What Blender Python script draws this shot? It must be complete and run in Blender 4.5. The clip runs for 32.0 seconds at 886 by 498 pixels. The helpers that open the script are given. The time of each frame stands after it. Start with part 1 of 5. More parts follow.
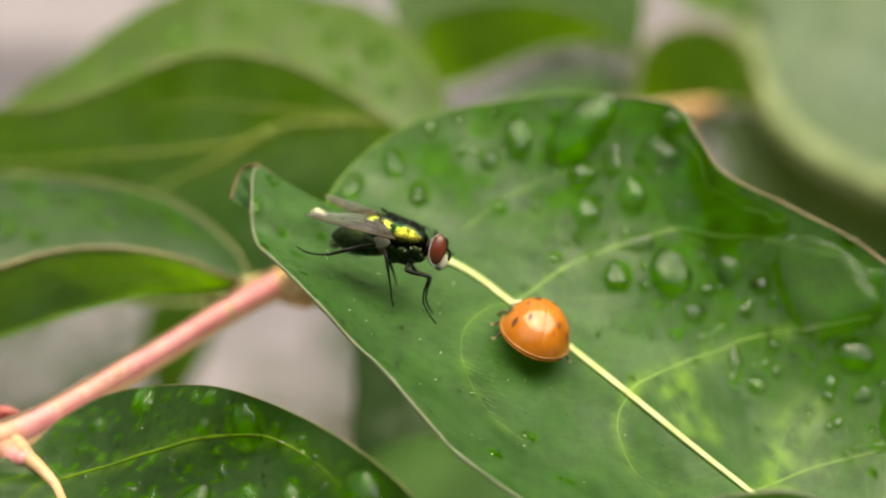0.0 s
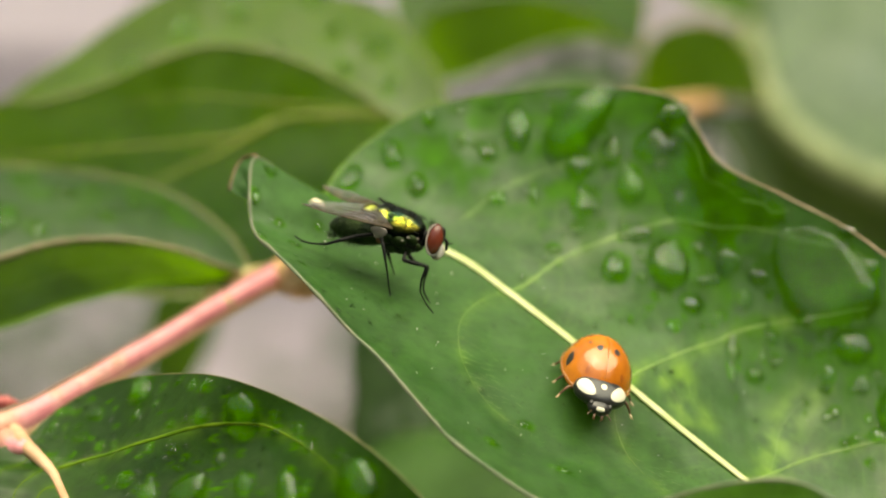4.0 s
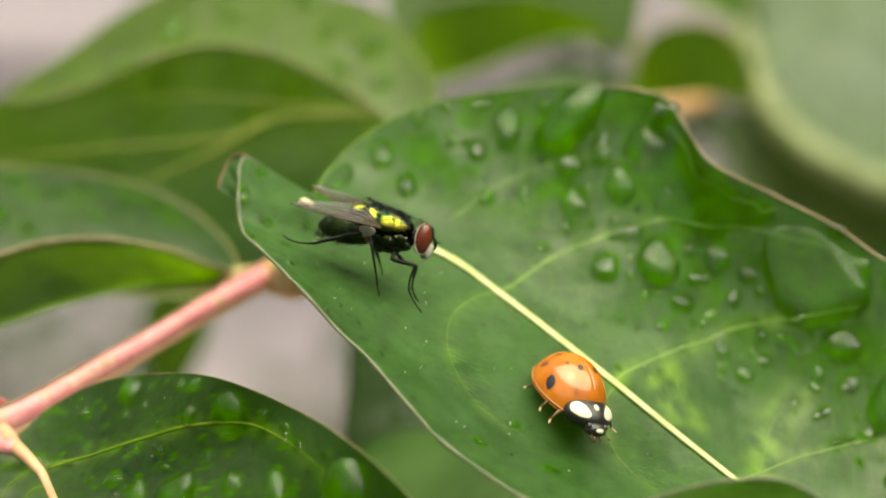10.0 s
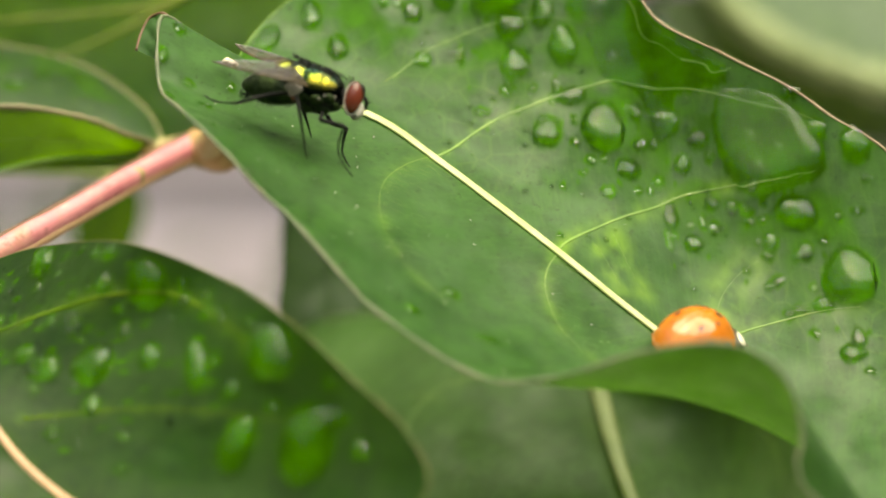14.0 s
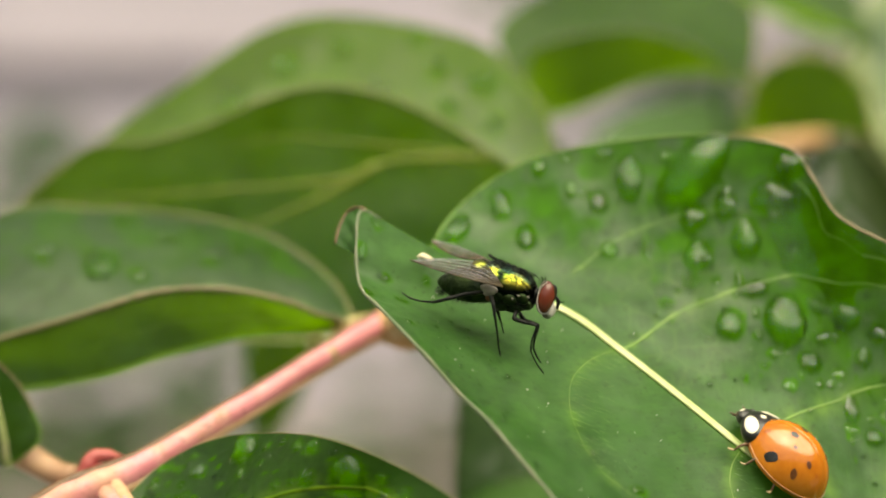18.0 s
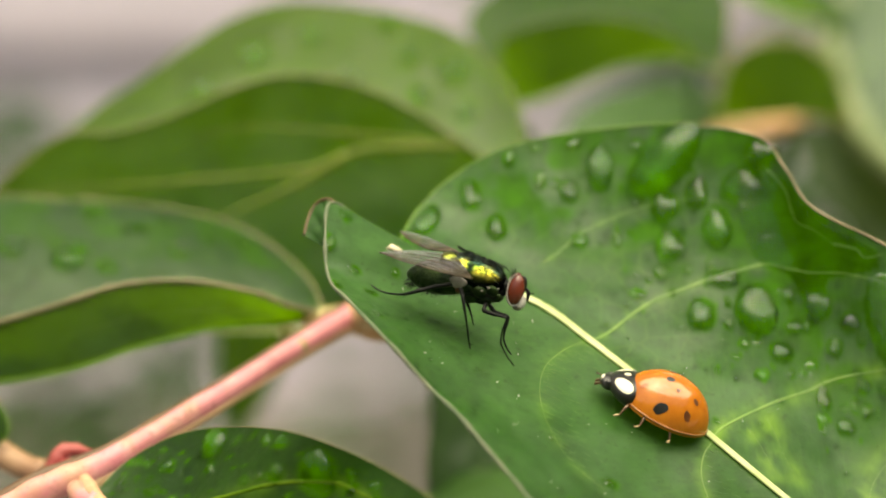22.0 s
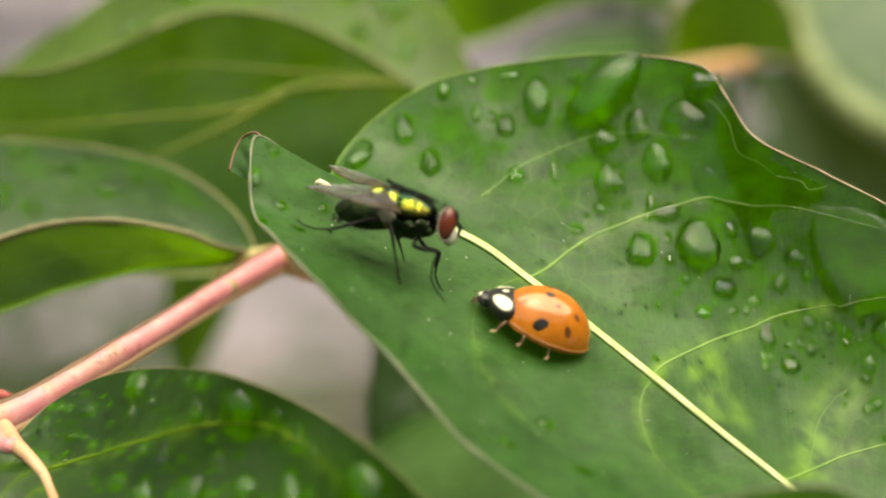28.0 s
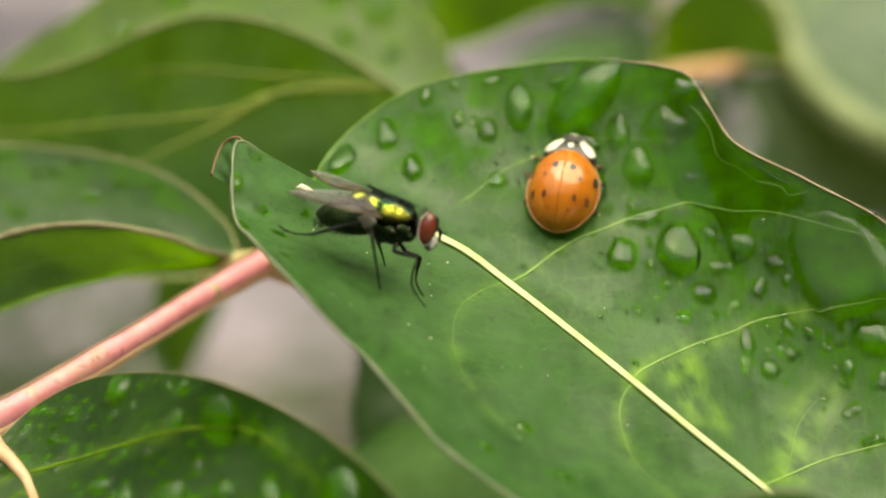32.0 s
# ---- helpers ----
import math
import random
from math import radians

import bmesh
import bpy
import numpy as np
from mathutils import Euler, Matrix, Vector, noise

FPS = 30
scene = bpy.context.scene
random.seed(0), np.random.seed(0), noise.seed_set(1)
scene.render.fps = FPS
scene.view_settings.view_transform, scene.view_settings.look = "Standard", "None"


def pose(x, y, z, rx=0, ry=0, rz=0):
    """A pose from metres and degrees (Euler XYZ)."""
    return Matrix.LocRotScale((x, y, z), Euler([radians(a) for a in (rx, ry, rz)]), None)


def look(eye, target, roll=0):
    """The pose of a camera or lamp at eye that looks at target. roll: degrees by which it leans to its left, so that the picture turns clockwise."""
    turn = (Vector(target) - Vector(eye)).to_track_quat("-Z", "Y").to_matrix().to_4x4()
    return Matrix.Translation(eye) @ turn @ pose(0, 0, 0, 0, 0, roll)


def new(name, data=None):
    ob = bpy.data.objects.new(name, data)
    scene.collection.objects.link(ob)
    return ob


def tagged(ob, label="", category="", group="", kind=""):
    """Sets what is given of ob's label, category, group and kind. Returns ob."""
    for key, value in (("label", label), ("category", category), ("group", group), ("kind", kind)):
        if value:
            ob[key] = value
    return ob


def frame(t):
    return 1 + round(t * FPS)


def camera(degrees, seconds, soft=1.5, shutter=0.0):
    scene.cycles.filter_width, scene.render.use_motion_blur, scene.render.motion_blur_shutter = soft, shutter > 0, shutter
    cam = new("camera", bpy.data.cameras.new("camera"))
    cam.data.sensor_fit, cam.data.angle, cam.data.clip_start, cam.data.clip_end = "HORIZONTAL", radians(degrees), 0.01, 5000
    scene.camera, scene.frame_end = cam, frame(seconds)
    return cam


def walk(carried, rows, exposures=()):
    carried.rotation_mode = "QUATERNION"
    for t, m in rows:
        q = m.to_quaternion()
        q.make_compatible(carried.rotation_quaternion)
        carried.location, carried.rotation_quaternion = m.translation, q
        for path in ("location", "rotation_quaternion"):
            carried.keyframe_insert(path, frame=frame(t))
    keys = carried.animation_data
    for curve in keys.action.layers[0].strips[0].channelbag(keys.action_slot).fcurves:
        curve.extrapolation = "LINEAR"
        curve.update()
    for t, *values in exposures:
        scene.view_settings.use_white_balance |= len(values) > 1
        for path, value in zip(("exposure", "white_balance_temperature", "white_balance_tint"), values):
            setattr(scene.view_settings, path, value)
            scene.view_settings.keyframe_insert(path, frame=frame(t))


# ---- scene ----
# ---------------------------------------------------------------- camera
cam = camera(24, 32.0, 1.95)
cam.data.dof.use_dof = True
cam.data.dof.focus_distance = 0.1420
cam.data.dof.aperture_fstop = 16.0
PATH = [
    (0, pose(0.00189, -0.14341, 0.65243, 69.960, 0.117, 0.339)),
    (0.5, pose(0.00174, -0.14376, 0.65160, 70.184, 0.112, 0.349)),
    (1, pose(0.00189, -0.14434, 0.65034, 70.437, 0.044, 0.349)),
    (1.5, pose(0.00230, -0.14423, 0.65088, 70.268, 0.089, 0.460)),
    (2, pose(0.00211, -0.14378, 0.65159, 70.156, 0.085, 0.456)),
    (2.5, pose(0.00235, -0.14400, 0.65134, 70.251, 0.065, 0.482)),
    (3, pose(0.00265, -0.14434, 0.65111, 70.226, 0.016, 0.491)),
    (3.5, pose(0.00279, -0.14405, 0.65151, 70.118, 0.122, 0.614)),
    (5.5, pose(0.00184, -0.14402, 0.65122, 70.121, 0.133, 0.485)),
    (6, pose(0.00147, -0.14370, 0.65161, 70.043, 0.102, 0.385)),
    (6.5, pose(0.00280, -0.14390, 0.65179, 70.143, 0.161, 0.486)),
    (7, pose(0.00206, -0.14398, 0.65172, 70.071, 0.121, 0.386)),
    (7.5, pose(0.00114, -0.14330, 0.65249, 69.791, 0.129, 0.438)),
    (8, pose(0.00182, -0.14342, 0.65223, 70.027, 0.125, 0.300)),
    (8.5, pose(0.00236, -0.14336, 0.65225, 69.974, 0.100, 0.369)),
    (9, pose(0.00000, -0.14283, 0.65199, 70.000, -0.000, -0.000)),
    (9.5, pose(0.00043, -0.14318, 0.65189, 69.942, 0.079, 0.155)),
    (10, pose(0.00370, -0.14396, 0.65123, 70.174, 0.223, 0.646)),
    (10.5, pose(0.00315, -0.14357, 0.65169, 70.078, 0.176, 0.586)),
    (11, pose(0.00101, -0.14343, 0.65084, 70.179, 0.018, 0.320)),
    (11.5, pose(0.00287, -0.14388, 0.65020, 70.223, -0.011, 0.453)),
    (12, pose(0.00389, -0.14265, 0.64922, 69.923, 0.019, 0.444)),
    (12.5, pose(0.00235, -0.14203, 0.64899, 69.751, -0.030, 0.201)),
    (13, pose(0.00389, -0.14012, 0.64580, 69.270, -0.058, 0.079)),
    (13.5, pose(0.00716, -0.13850, 0.64420, 68.177, 0.104, -0.063)),
    (14, pose(0.00505, -0.13781, 0.64431, 68.170, 0.018, -0.627)),
    (14.5, pose(0.00437, -0.13705, 0.64594, 68.009, 0.039, -0.508)),
    (15, pose(0.00583, -0.13810, 0.64570, 68.618, 0.179, 0.500)),
    (15.5, pose(0.00550, -0.14023, 0.64818, 70.094, 0.409, 2.617)),
    (17.5, pose(0.00096, -0.14005, 0.65310, 70.399, 0.593, 3.112)),
    (18, pose(0.00117, -0.13936, 0.65399, 70.128, 0.634, 3.033)),
    (18.5, pose(0.00305, -0.13980, 0.65496, 69.980, 0.761, 3.249)),
    (19, pose(0.00145, -0.13913, 0.65468, 69.984, 0.711, 2.929)),
    (19.5, pose(0.00109, -0.13811, 0.65653, 69.553, 0.684, 2.821)),
    (20, pose(0.00346, -0.13919, 0.65622, 69.699, 0.810, 3.201)),
    (20.5, pose(0.00175, -0.13840, 0.65614, 69.603, 0.718, 2.912)),
    (21, pose(-0.00043, -0.13780, 0.65600, 69.610, 0.622, 2.553)),
    (21.5, pose(0.00169, -0.13831, 0.65484, 69.552, 0.808, 2.838)),
    (22, pose(0.00172, -0.13821, 0.65448, 69.554, 0.703, 2.363)),
    (22.5, pose(0.00189, -0.13757, 0.65320, 69.722, 0.557, 1.279)),
    (23, pose(0.00294, -0.13744, 0.65135, 69.625, 0.570, 1.187)),
    (23.5, pose(0.00445, -0.13656, 0.65140, 69.211, 0.751, 1.388)),
    (24, pose(0.00226, -0.13404, 0.65179, 68.373, 0.617, 1.011)),
    (24.5, pose(0.00383, -0.13358, 0.65125, 68.017, 0.793, 1.278)),
    (25, pose(0.00732, -0.13507, 0.65074, 68.532, 0.949, 1.547)),
    (25.5, pose(0.00685, -0.13522, 0.65124, 68.494, 0.809, 1.673)),
    (27.5, pose(0.00659, -0.13468, 0.65125, 68.443, 0.970, 1.874)),
    (28, pose(0.00462, -0.13418, 0.65090, 68.518, 0.865, 1.599)),
    (28.5, pose(0.00540, -0.13485, 0.65083, 68.459, 0.791, 1.567)),
    (29, pose(0.00568, -0.13550, 0.65083, 68.537, 0.720, 1.335)),
    (29.5, pose(0.00218, -0.13423, 0.65089, 68.551, 0.455, 0.677)),
    (30, pose(0.00264, -0.13348, 0.65129, 68.508, 0.604, 1.061)),
    (30.5, pose(0.00684, -0.13508, 0.65124, 68.465, 0.855, 1.889)),
    (31, pose(0.00544, -0.13522, 0.65162, 68.494, 0.442, 1.125)),
    (31.5, pose(0.00278, -0.13393, 0.65183, 68.492, 0.333, 0.715)),
    (32, pose(0.00577, -0.13457, 0.65138, 68.528, 0.778, 1.564)),
]
walk(cam, PATH, [(0.0, 1.94, 8350, -2), (12.0, 1.95, 8350, -2), (13.0, 2.04, 8350, -2), (14.0, 2.12, 8350, -2), (15.0, 2.10, 8350, -2), (17.0, 1.94, 8350, -2), (32.0, 1.94, 8350, -2)])

# ---------------------------------------------------------------- light
world = bpy.data.worlds.new("sky")
scene.world = world
world.use_nodes = True
wn = world.node_tree.nodes
sky = wn.new("ShaderNodeTexSky")
sky.sky_type = "NISHITA"
sky.sun_disc = False
sky.sun_elevation = radians(80)
sky.sun_rotation = radians(230)
sky.air_density, sky.dust_density = 1.0, 4.0
wn["Background"].inputs["Strength"].default_value = 0.07
world.node_tree.links.new(sky.outputs[0], wn["Background"].inputs["Color"])
sun = new("sun", bpy.data.lights.new("sun", "SUN"))
sun.data.energy = 3.0
sun.data.angle = radians(95)
sun.data.color = (1.0, 0.975, 0.89)
sun.matrix_world = look((0.25, 0.28, 1.6), (0, 0, 0.6))

# ---------------------------------------------------------------- helpers
BASE = Vector((0, 0, 0.6))      # the leaf in focus hangs about this place
MM = 0.001


def mm(p):
    return Vector(p) * MM + BASE


def part(name, bm, material, parent=None, label="", smooth=True):
    me = bpy.data.meshes.new(name)
    bm.to_mesh(me)
    bm.free()
    me.materials.append(material)
    if smooth:
        me.polygons.foreach_set("use_smooth", [True] * len(me.polygons))
    ob = new(name, me)
    if parent:
        ob.parent = parent
        ob.matrix_parent_inverse = parent.matrix_basis.inverted()
    if label:
        ob["label"] = label
    return ob


def thing(name, at=None):
    ob = new(name)
    ob.empty_display_size = 0.002
    if at is not None:
        ob.location = at
    return ob


def spline(rows, s):
    """Catmull-Rom through rows of (s, x, y, z) at s, in metres."""
    n = len(rows)
    k = 0
    while k < n - 2 and rows[k + 1][0] < s:
        k += 1
    a, b = rows[k], rows[k + 1]
    f = (s - a[0]) / (b[0] - a[0])
    p1, p2 = Vector(a[1:]), Vector(b[1:])
    m1 = (p2 - Vector(rows[k - 1][1:])) / (b[0] - rows[k - 1][0]) if k > 0 else (p2 - p1) / (b[0] - a[0])
    m2 = (Vector(rows[k + 2][1:]) - p1) / (rows[k + 2][0] - a[0]) if k + 2 < n else (p2 - p1) / (b[0] - a[0])
    h = b[0] - a[0]
    f2, f3 = f * f, f * f * f
    p = (2 * f3 - 3 * f2 + 1) * p1 + (f3 - 2 * f2 + f) * h * m1 + (3 * f2 - 2 * f3) * p2 + (f3 - f2) * h * m2
    return p * MM + BASE


def tube(points, radii, sides=8, flat=1.0, normals=None):
    """A closed tube through points."""
    bm = bmesh.new()
    rings = []
    last = None
    for i, p in enumerate(points):
        d = points[min(i + 1, len(points) - 1)] - points[max(i - 1, 0)]
        d = d.normalized() if d.length > 1e-9 else Vector((0, 0, 1))
        if normals:
            nrm = normals[i]
        else:
            nrm = last if last else Vector((0, 0, 1)) if abs(d.z) < 0.9 else Vector((1, 0, 0))
        side = d.cross(nrm)
        side = side.normalized() if side.length > 1e-9 else d.orthogonal().normalized()
        nrm = side.cross(d).normalized()
        last = nrm
        r = radii[i] if isinstance(radii, (list, tuple)) else radii
        ring = []
        for k in range(sides):
            a = 2 * math.pi * k / sides
            ring.append(bm.verts.new(p + side * (math.cos(a) * r) + nrm * (math.sin(a) * r * flat)))
        rings.append(ring)
    for r0, r1 in zip(rings, rings[1:]):
        for k in range(sides):
            bm.faces.new((r0[k], r0[(k + 1) % sides], r1[(k + 1) % sides], r1[k]))
    bm.faces.new(rings[0][::-1])
    bm.faces.new(rings[-1])
    return bm


# ---------------------------------------------------------------- materials
def material(name, rough=0.5, metallic=0.0, spec=0.5):
    m = bpy.data.materials.new(name)
    m.use_nodes = True
    b = m.node_tree.nodes["Principled BSDF"]
    b.inputs["Roughness"].default_value = rough
    b.inputs["Metallic"].default_value = metallic
    b.inputs["Specular IOR Level"].default_value = spec
    return m, m.node_tree, b


def ramp(nt, fac, stops):
    n = nt.nodes.new("ShaderNodeValToRGB")
    els = n.color_ramp.elements
    while len(els) < len(stops):
        els.new(0.5)
    for e, (pos, col) in zip(els, stops):
        e.position, e.color = pos, (*col, 1)
    nt.links.new(fac, n.inputs[0])
    return n.outputs[0]


def noise_tex(nt, scale, detail=4.0, rough=0.55, coord="Object"):
    tc = nt.nodes.new("ShaderNodeTexCoord")
    n = nt.nodes.new("ShaderNodeTexNoise")
    n.inputs["Scale"].default_value = scale
    n.inputs["Detail"].default_value = detail
    n.inputs["Roughness"].default_value = rough
    nt.links.new(tc.outputs[coord], n.inputs["Vector"])
    return n.outputs["Fac"]


def mixed(nt, a, b, fac):
    n = nt.nodes.new("ShaderNodeMix")
    n.data_type = "RGBA"
    for sock, v in ((n.inputs[6], a), (n.inputs[7], b), (n.inputs[0], fac)):
        if hasattr(v, "links"):
            nt.links.new(v, sock)
        elif isinstance(v, tuple):
            sock.default_value = (*v, 1)
        else:
            sock.default_value = v
    return n.outputs[2]


def bumped(nt, b, height, strength, distance, base=None):
    n = nt.nodes.new("ShaderNodeBump")
    n.inputs["Strength"].default_value = strength
    n.inputs["Distance"].default_value = distance
    nt.links.new(height, n.inputs["Height"])
    if base:
        nt.links.new(base.outputs[0], n.inputs["Normal"])
    nt.links.new(n.outputs[0], b.inputs["Normal"])
    return n


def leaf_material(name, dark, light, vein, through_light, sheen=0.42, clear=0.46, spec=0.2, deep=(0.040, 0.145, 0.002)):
    """A leaf: mottled green with fine cross veins, a net, a patchy wet film, and light coming through it."""
    m, nt, b = material(name, sheen, 0.0, spec)
    big = noise_tex(nt, 90, 3)
    fine = noise_tex(nt, 700, 4)
    col = ramp(nt, big, [(0.3, dark), (0.72, light)])
    col = mixed(nt, col, tuple(c * 0.62 for c in dark), ramp(nt, fine, [(0.42, (0, 0, 0)), (0.72, (0.8, 0.8, 0.8))]))
    blot = ramp(nt, noise_tex(nt, 210, 5, 0.7), [(0.49, (0, 0, 0)), (0.62, (0.4, 0.4, 0.4))])
    col = mixed(nt, col, tuple(c * f for c, f in zip(dark, (0.4, 0.55, 0.45))), blot)
    # fine cross veins that run out from the midrib
    at2 = nt.nodes.new("ShaderNodeAttribute")
    at2.attribute_name = "blade_place"
    mp = nt.nodes.new("ShaderNodeMapping")
    mp.inputs["Scale"].default_value = (1.0, 0.14, 1.0)
    mp.inputs["Rotation"].default_value = (0, 0, 0.5)
    nt.links.new(at2.outputs["Vector"], mp.inputs["Vector"])
    cross = nt.nodes.new("ShaderNodeTexNoise")
    cross.inputs["Scale"].default_value = 3200
    cross.inputs["Detail"].default_value = 3.0
    cross.inputs["Distortion"].default_value = 0.4
    nt.links.new(mp.outputs[0], cross.inputs["Vector"])
    hatch = ramp(nt, cross.outputs["Fac"], [(0.52, (0, 0, 0)), (0.72, (0.08, 0.08, 0.08))])
    hatch_dark = ramp(nt, cross.outputs["Fac"], [(0.30, (0.2, 0.2, 0.2)), (0.48, (0, 0, 0))])
    col = mixed(nt, col, vein, hatch)
    col = mixed(nt, col, tuple(c * 0.6 for c in dark), hatch_dark)
    tc = nt.nodes.new("ShaderNodeTexCoord")
    vor = nt.nodes.new("ShaderNodeTexVoronoi")
    vor.feature = "DISTANCE_TO_EDGE"
    vor.inputs["Scale"].default_value = 480
    nt.links.new(tc.outputs["Object"], vor.inputs["Vector"])
    net = ramp(nt, vor.outputs["Distance"], [(0.0, (1, 1, 1)), (0.07, (0, 0, 0))])
    netw = nt.nodes.new("ShaderNodeMath")
    netw.operation = "MULTIPLY"
    nt.links.new(net, netw.inputs[0])
    nt.links.new(ramp(nt, noise_tex(nt, 55, 2), [(0.45, (0, 0, 0)), (0.75, (0.16, 0.16, 0.16))]), netw.inputs[1])
    col = mixed(nt, col, vein, netw.outputs[0])
    pale = ramp(nt, noise_tex(nt, 60, 4, 0.65), [(0.54, (0, 0, 0)), (0.72, (0.5, 0.5, 0.5))])
    col = mixed(nt, col, tuple(c * f for c, f in zip(light, (1.3, 1.2, 1.6))), pale)
    specks = ramp(nt, noise_tex(nt, 2300, 3), [(0.61, (0, 0, 0)), (0.70, (0.7, 0.7, 0.7))])
    col = mixed(nt, col, tuple(c * 0.4 for c in dark), specks)
    # paler green along the veins
    att = nt.nodes.new("ShaderNodeAttribute")
    att.attribute_name = "along_vein"
    col = mixed(nt, col, vein, att.outputs["Fac"])
    # under water the waxy sheen is gone; deep brighter green paints in light drops gather
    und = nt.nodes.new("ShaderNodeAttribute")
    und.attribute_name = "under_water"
    lit_wet = ramp(nt, noise_tex(nt, 420, 5, 0.65), [(0.34, tuple(c * 0.38 for c in deep)), (0.54, tuple(c * 0.8 for c in deep)), (0.70, tuple(c * 1.25 for c in deep))])
    lit_wet = mixed(nt, lit_wet, vein, hatch)
    col = mixed(nt, col, lit_wet, und.outputs["Fac"])
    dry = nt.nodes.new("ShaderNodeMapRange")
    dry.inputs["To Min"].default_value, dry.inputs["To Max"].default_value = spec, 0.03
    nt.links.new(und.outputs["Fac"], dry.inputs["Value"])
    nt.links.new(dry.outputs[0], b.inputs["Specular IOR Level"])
    nt.links.new(col, b.inputs["Base Color"])
    # a thin film of water, in patches
    film_noise = noise_tex(nt, 160, 5, 0.6)
    nt.links.new(ramp(nt, film_noise, [(0.38, (sheen * 0.8,) * 3), (0.62, (min(1.0, sheen * 1.7),) * 3)]), b.inputs["Roughness"])
    swell = bumped(nt, b, noise_tex(nt, 150, 2, 0.5), 0.45, 0.0009)     # the blade puckers between its veins
    bumped(nt, b, mixed(nt, mixed(nt, fine, net, 0.12), cross.outputs["Fac"], 0.12), 0.35, 0.00015, swell)
    tr = nt.nodes.new("ShaderNodeBsdfTranslucent")
    tcol = mixed(nt, through_light, vein, netw.outputs[0])
    tcol = mixed(nt, tcol, tuple(c * 0.5 for c in through_light), blot)
    tcol = mixed(nt, tcol, tuple(c * 1.5 for c in through_light), att.outputs["Fac"])
    nt.links.new(tcol, tr.inputs["Color"])
    mix = nt.nodes.new("ShaderNodeMixShader")
    mix.inputs[0].default_value = clear
    nt.links.new(b.outputs[0], mix.inputs[1])
    nt.links.new(tr.outputs[0], mix.inputs[2])
    nt.links.new(mix.outputs[0], nt.nodes["Material Output"].inputs["Surface"])
    return m


def plain(name, dark, light, scale, rough=0.5, metallic=0.0, bump=0.2, depth=0.0001, spec=0.5):
    m, nt, b = material(name, rough, metallic, spec)
    f = noise_tex(nt, scale, 5)
    nt.links.new(ramp(nt, f, [(0.3, dark), (0.7, light)]), b.inputs["Base Color"])
    if bump:
        bumped(nt, b, noise_tex(nt, scale * 4, 3), bump, depth)
    return m


LEAF = leaf_material("leaf_green", (0.016, 0.060, 0.010), (0.034, 0.098, 0.018), (0.13, 0.25, 0.025), (0.055, 0.175, 0.004), 0.44, 0.3, 0.34)
# darker copy of the leaf green, with the shade of low leaves put in
LEAF_DARK = leaf_material("leaf_green_dark", (0.006, 0.026, 0.002), (0.013, 0.046, 0.003), (0.09, 0.18, 0.008), (0.05, 0.17, 0.001), 0.38, 0.3, 0.30, (0.046, 0.16, 0.002))
LEAF_FAR = leaf_material("leaf_green_far", (0.008, 0.034, 0.004), (0.020, 0.058, 0.008), (0.10, 0.16, 0.01), (0.29, 0.56, 0.001), 0.36, 0.52, 0.6)
# paler copy of the leaf green, with sky sheen put into its colour
LEAF_SMOOTH = leaf_material("leaf_green_smooth", (0.034, 0.090, 0.019), (0.055, 0.120, 0.031), (0.14, 0.22, 0.05), (0.08, 0.20, 0.01), 0.40, 0.3, 0.3)
# copy of LEAF_FAR, less see-through: stronger light on these leaves offset in colour
LEAF_SIDE = leaf_material("leaf_green_side", (0.008, 0.037, 0.007), (0.021, 0.062, 0.013), (0.13, 0.22, 0.02), (0.15, 0.32, 0.001), 0.38, 0.48, 0.4)
LEAF_PALE = leaf_material("leaf_green_pale", (0.075, 0.118, 0.070), (0.115, 0.162, 0.105), (0.12, 0.20, 0.07), (0.12, 0.20, 0.03), 0.5, 0.35, 0.4)
# bluer base colour stands in for sky reflected on the folded leaf
LEAF_BLUISH = leaf_material("leaf_green_bluish", (0.010, 0.034, 0.015), (0.024, 0.056, 0.028), (0.09, 0.15, 0.05), (0.13, 0.29, 0.001), 0.42, 0.46, 0.45)
MIDRIB = plain("midrib_yellow", (0.27, 0.34, 0.11), (0.44, 0.46, 0.25), 420, 0.5, bump=0.4)
RIB_CREAM = plain("rib_cream", (0.46, 0.39, 0.25), (0.60, 0.54, 0.40), 300, 0.5, bump=0.3)
VEIN = plain("vein_green", (0.06, 0.15, 0.014), (0.13, 0.23, 0.03), 500, 0.5)
VEIN_DIM = plain("vein_dark_green", (0.035, 0.085, 0.003), (0.075, 0.135, 0.006), 500, 0.7, spec=0.1)
RIB_OLIVE = plain("rib_olive", (0.13, 0.18, 0.05), (0.22, 0.26, 0.09), 300, 0.5)
VEIN_FAR = plain("vein_olive", (0.08, 0.12, 0.008), (0.12, 0.15, 0.012), 300, 0.5)
MARGIN = plain("leaf_margin", (0.05, 0.09, 0.035), (0.14, 0.14, 0.09), 520, 0.55)
MARGIN_TAN = plain("leaf_margin_tan", (0.16, 0.11, 0.06), (0.34, 0.28, 0.18), 420, 0.5)
RIM_DULL = plain("leaf_rim_dull", (0.09, 0.085, 0.035), (0.17, 0.15, 0.075), 300, 0.55)
RIM_PALE = plain("leaf_rim_pale", (0.13, 0.17, 0.07), (0.19, 0.23, 0.11), 60, 0.5)
MARGIN_FAR = plain("leaf_margin_green", (0.10, 0.13, 0.03), (0.20, 0.18, 0.08), 500, 0.55)
STEM, snt, sb = material("stem_pink", 0.42)
scol = ramp(snt, noise_tex(snt, 150, 4), [(0.3, (0.41, 0.112, 0.14)), (0.7, (0.55, 0.225, 0.255))])
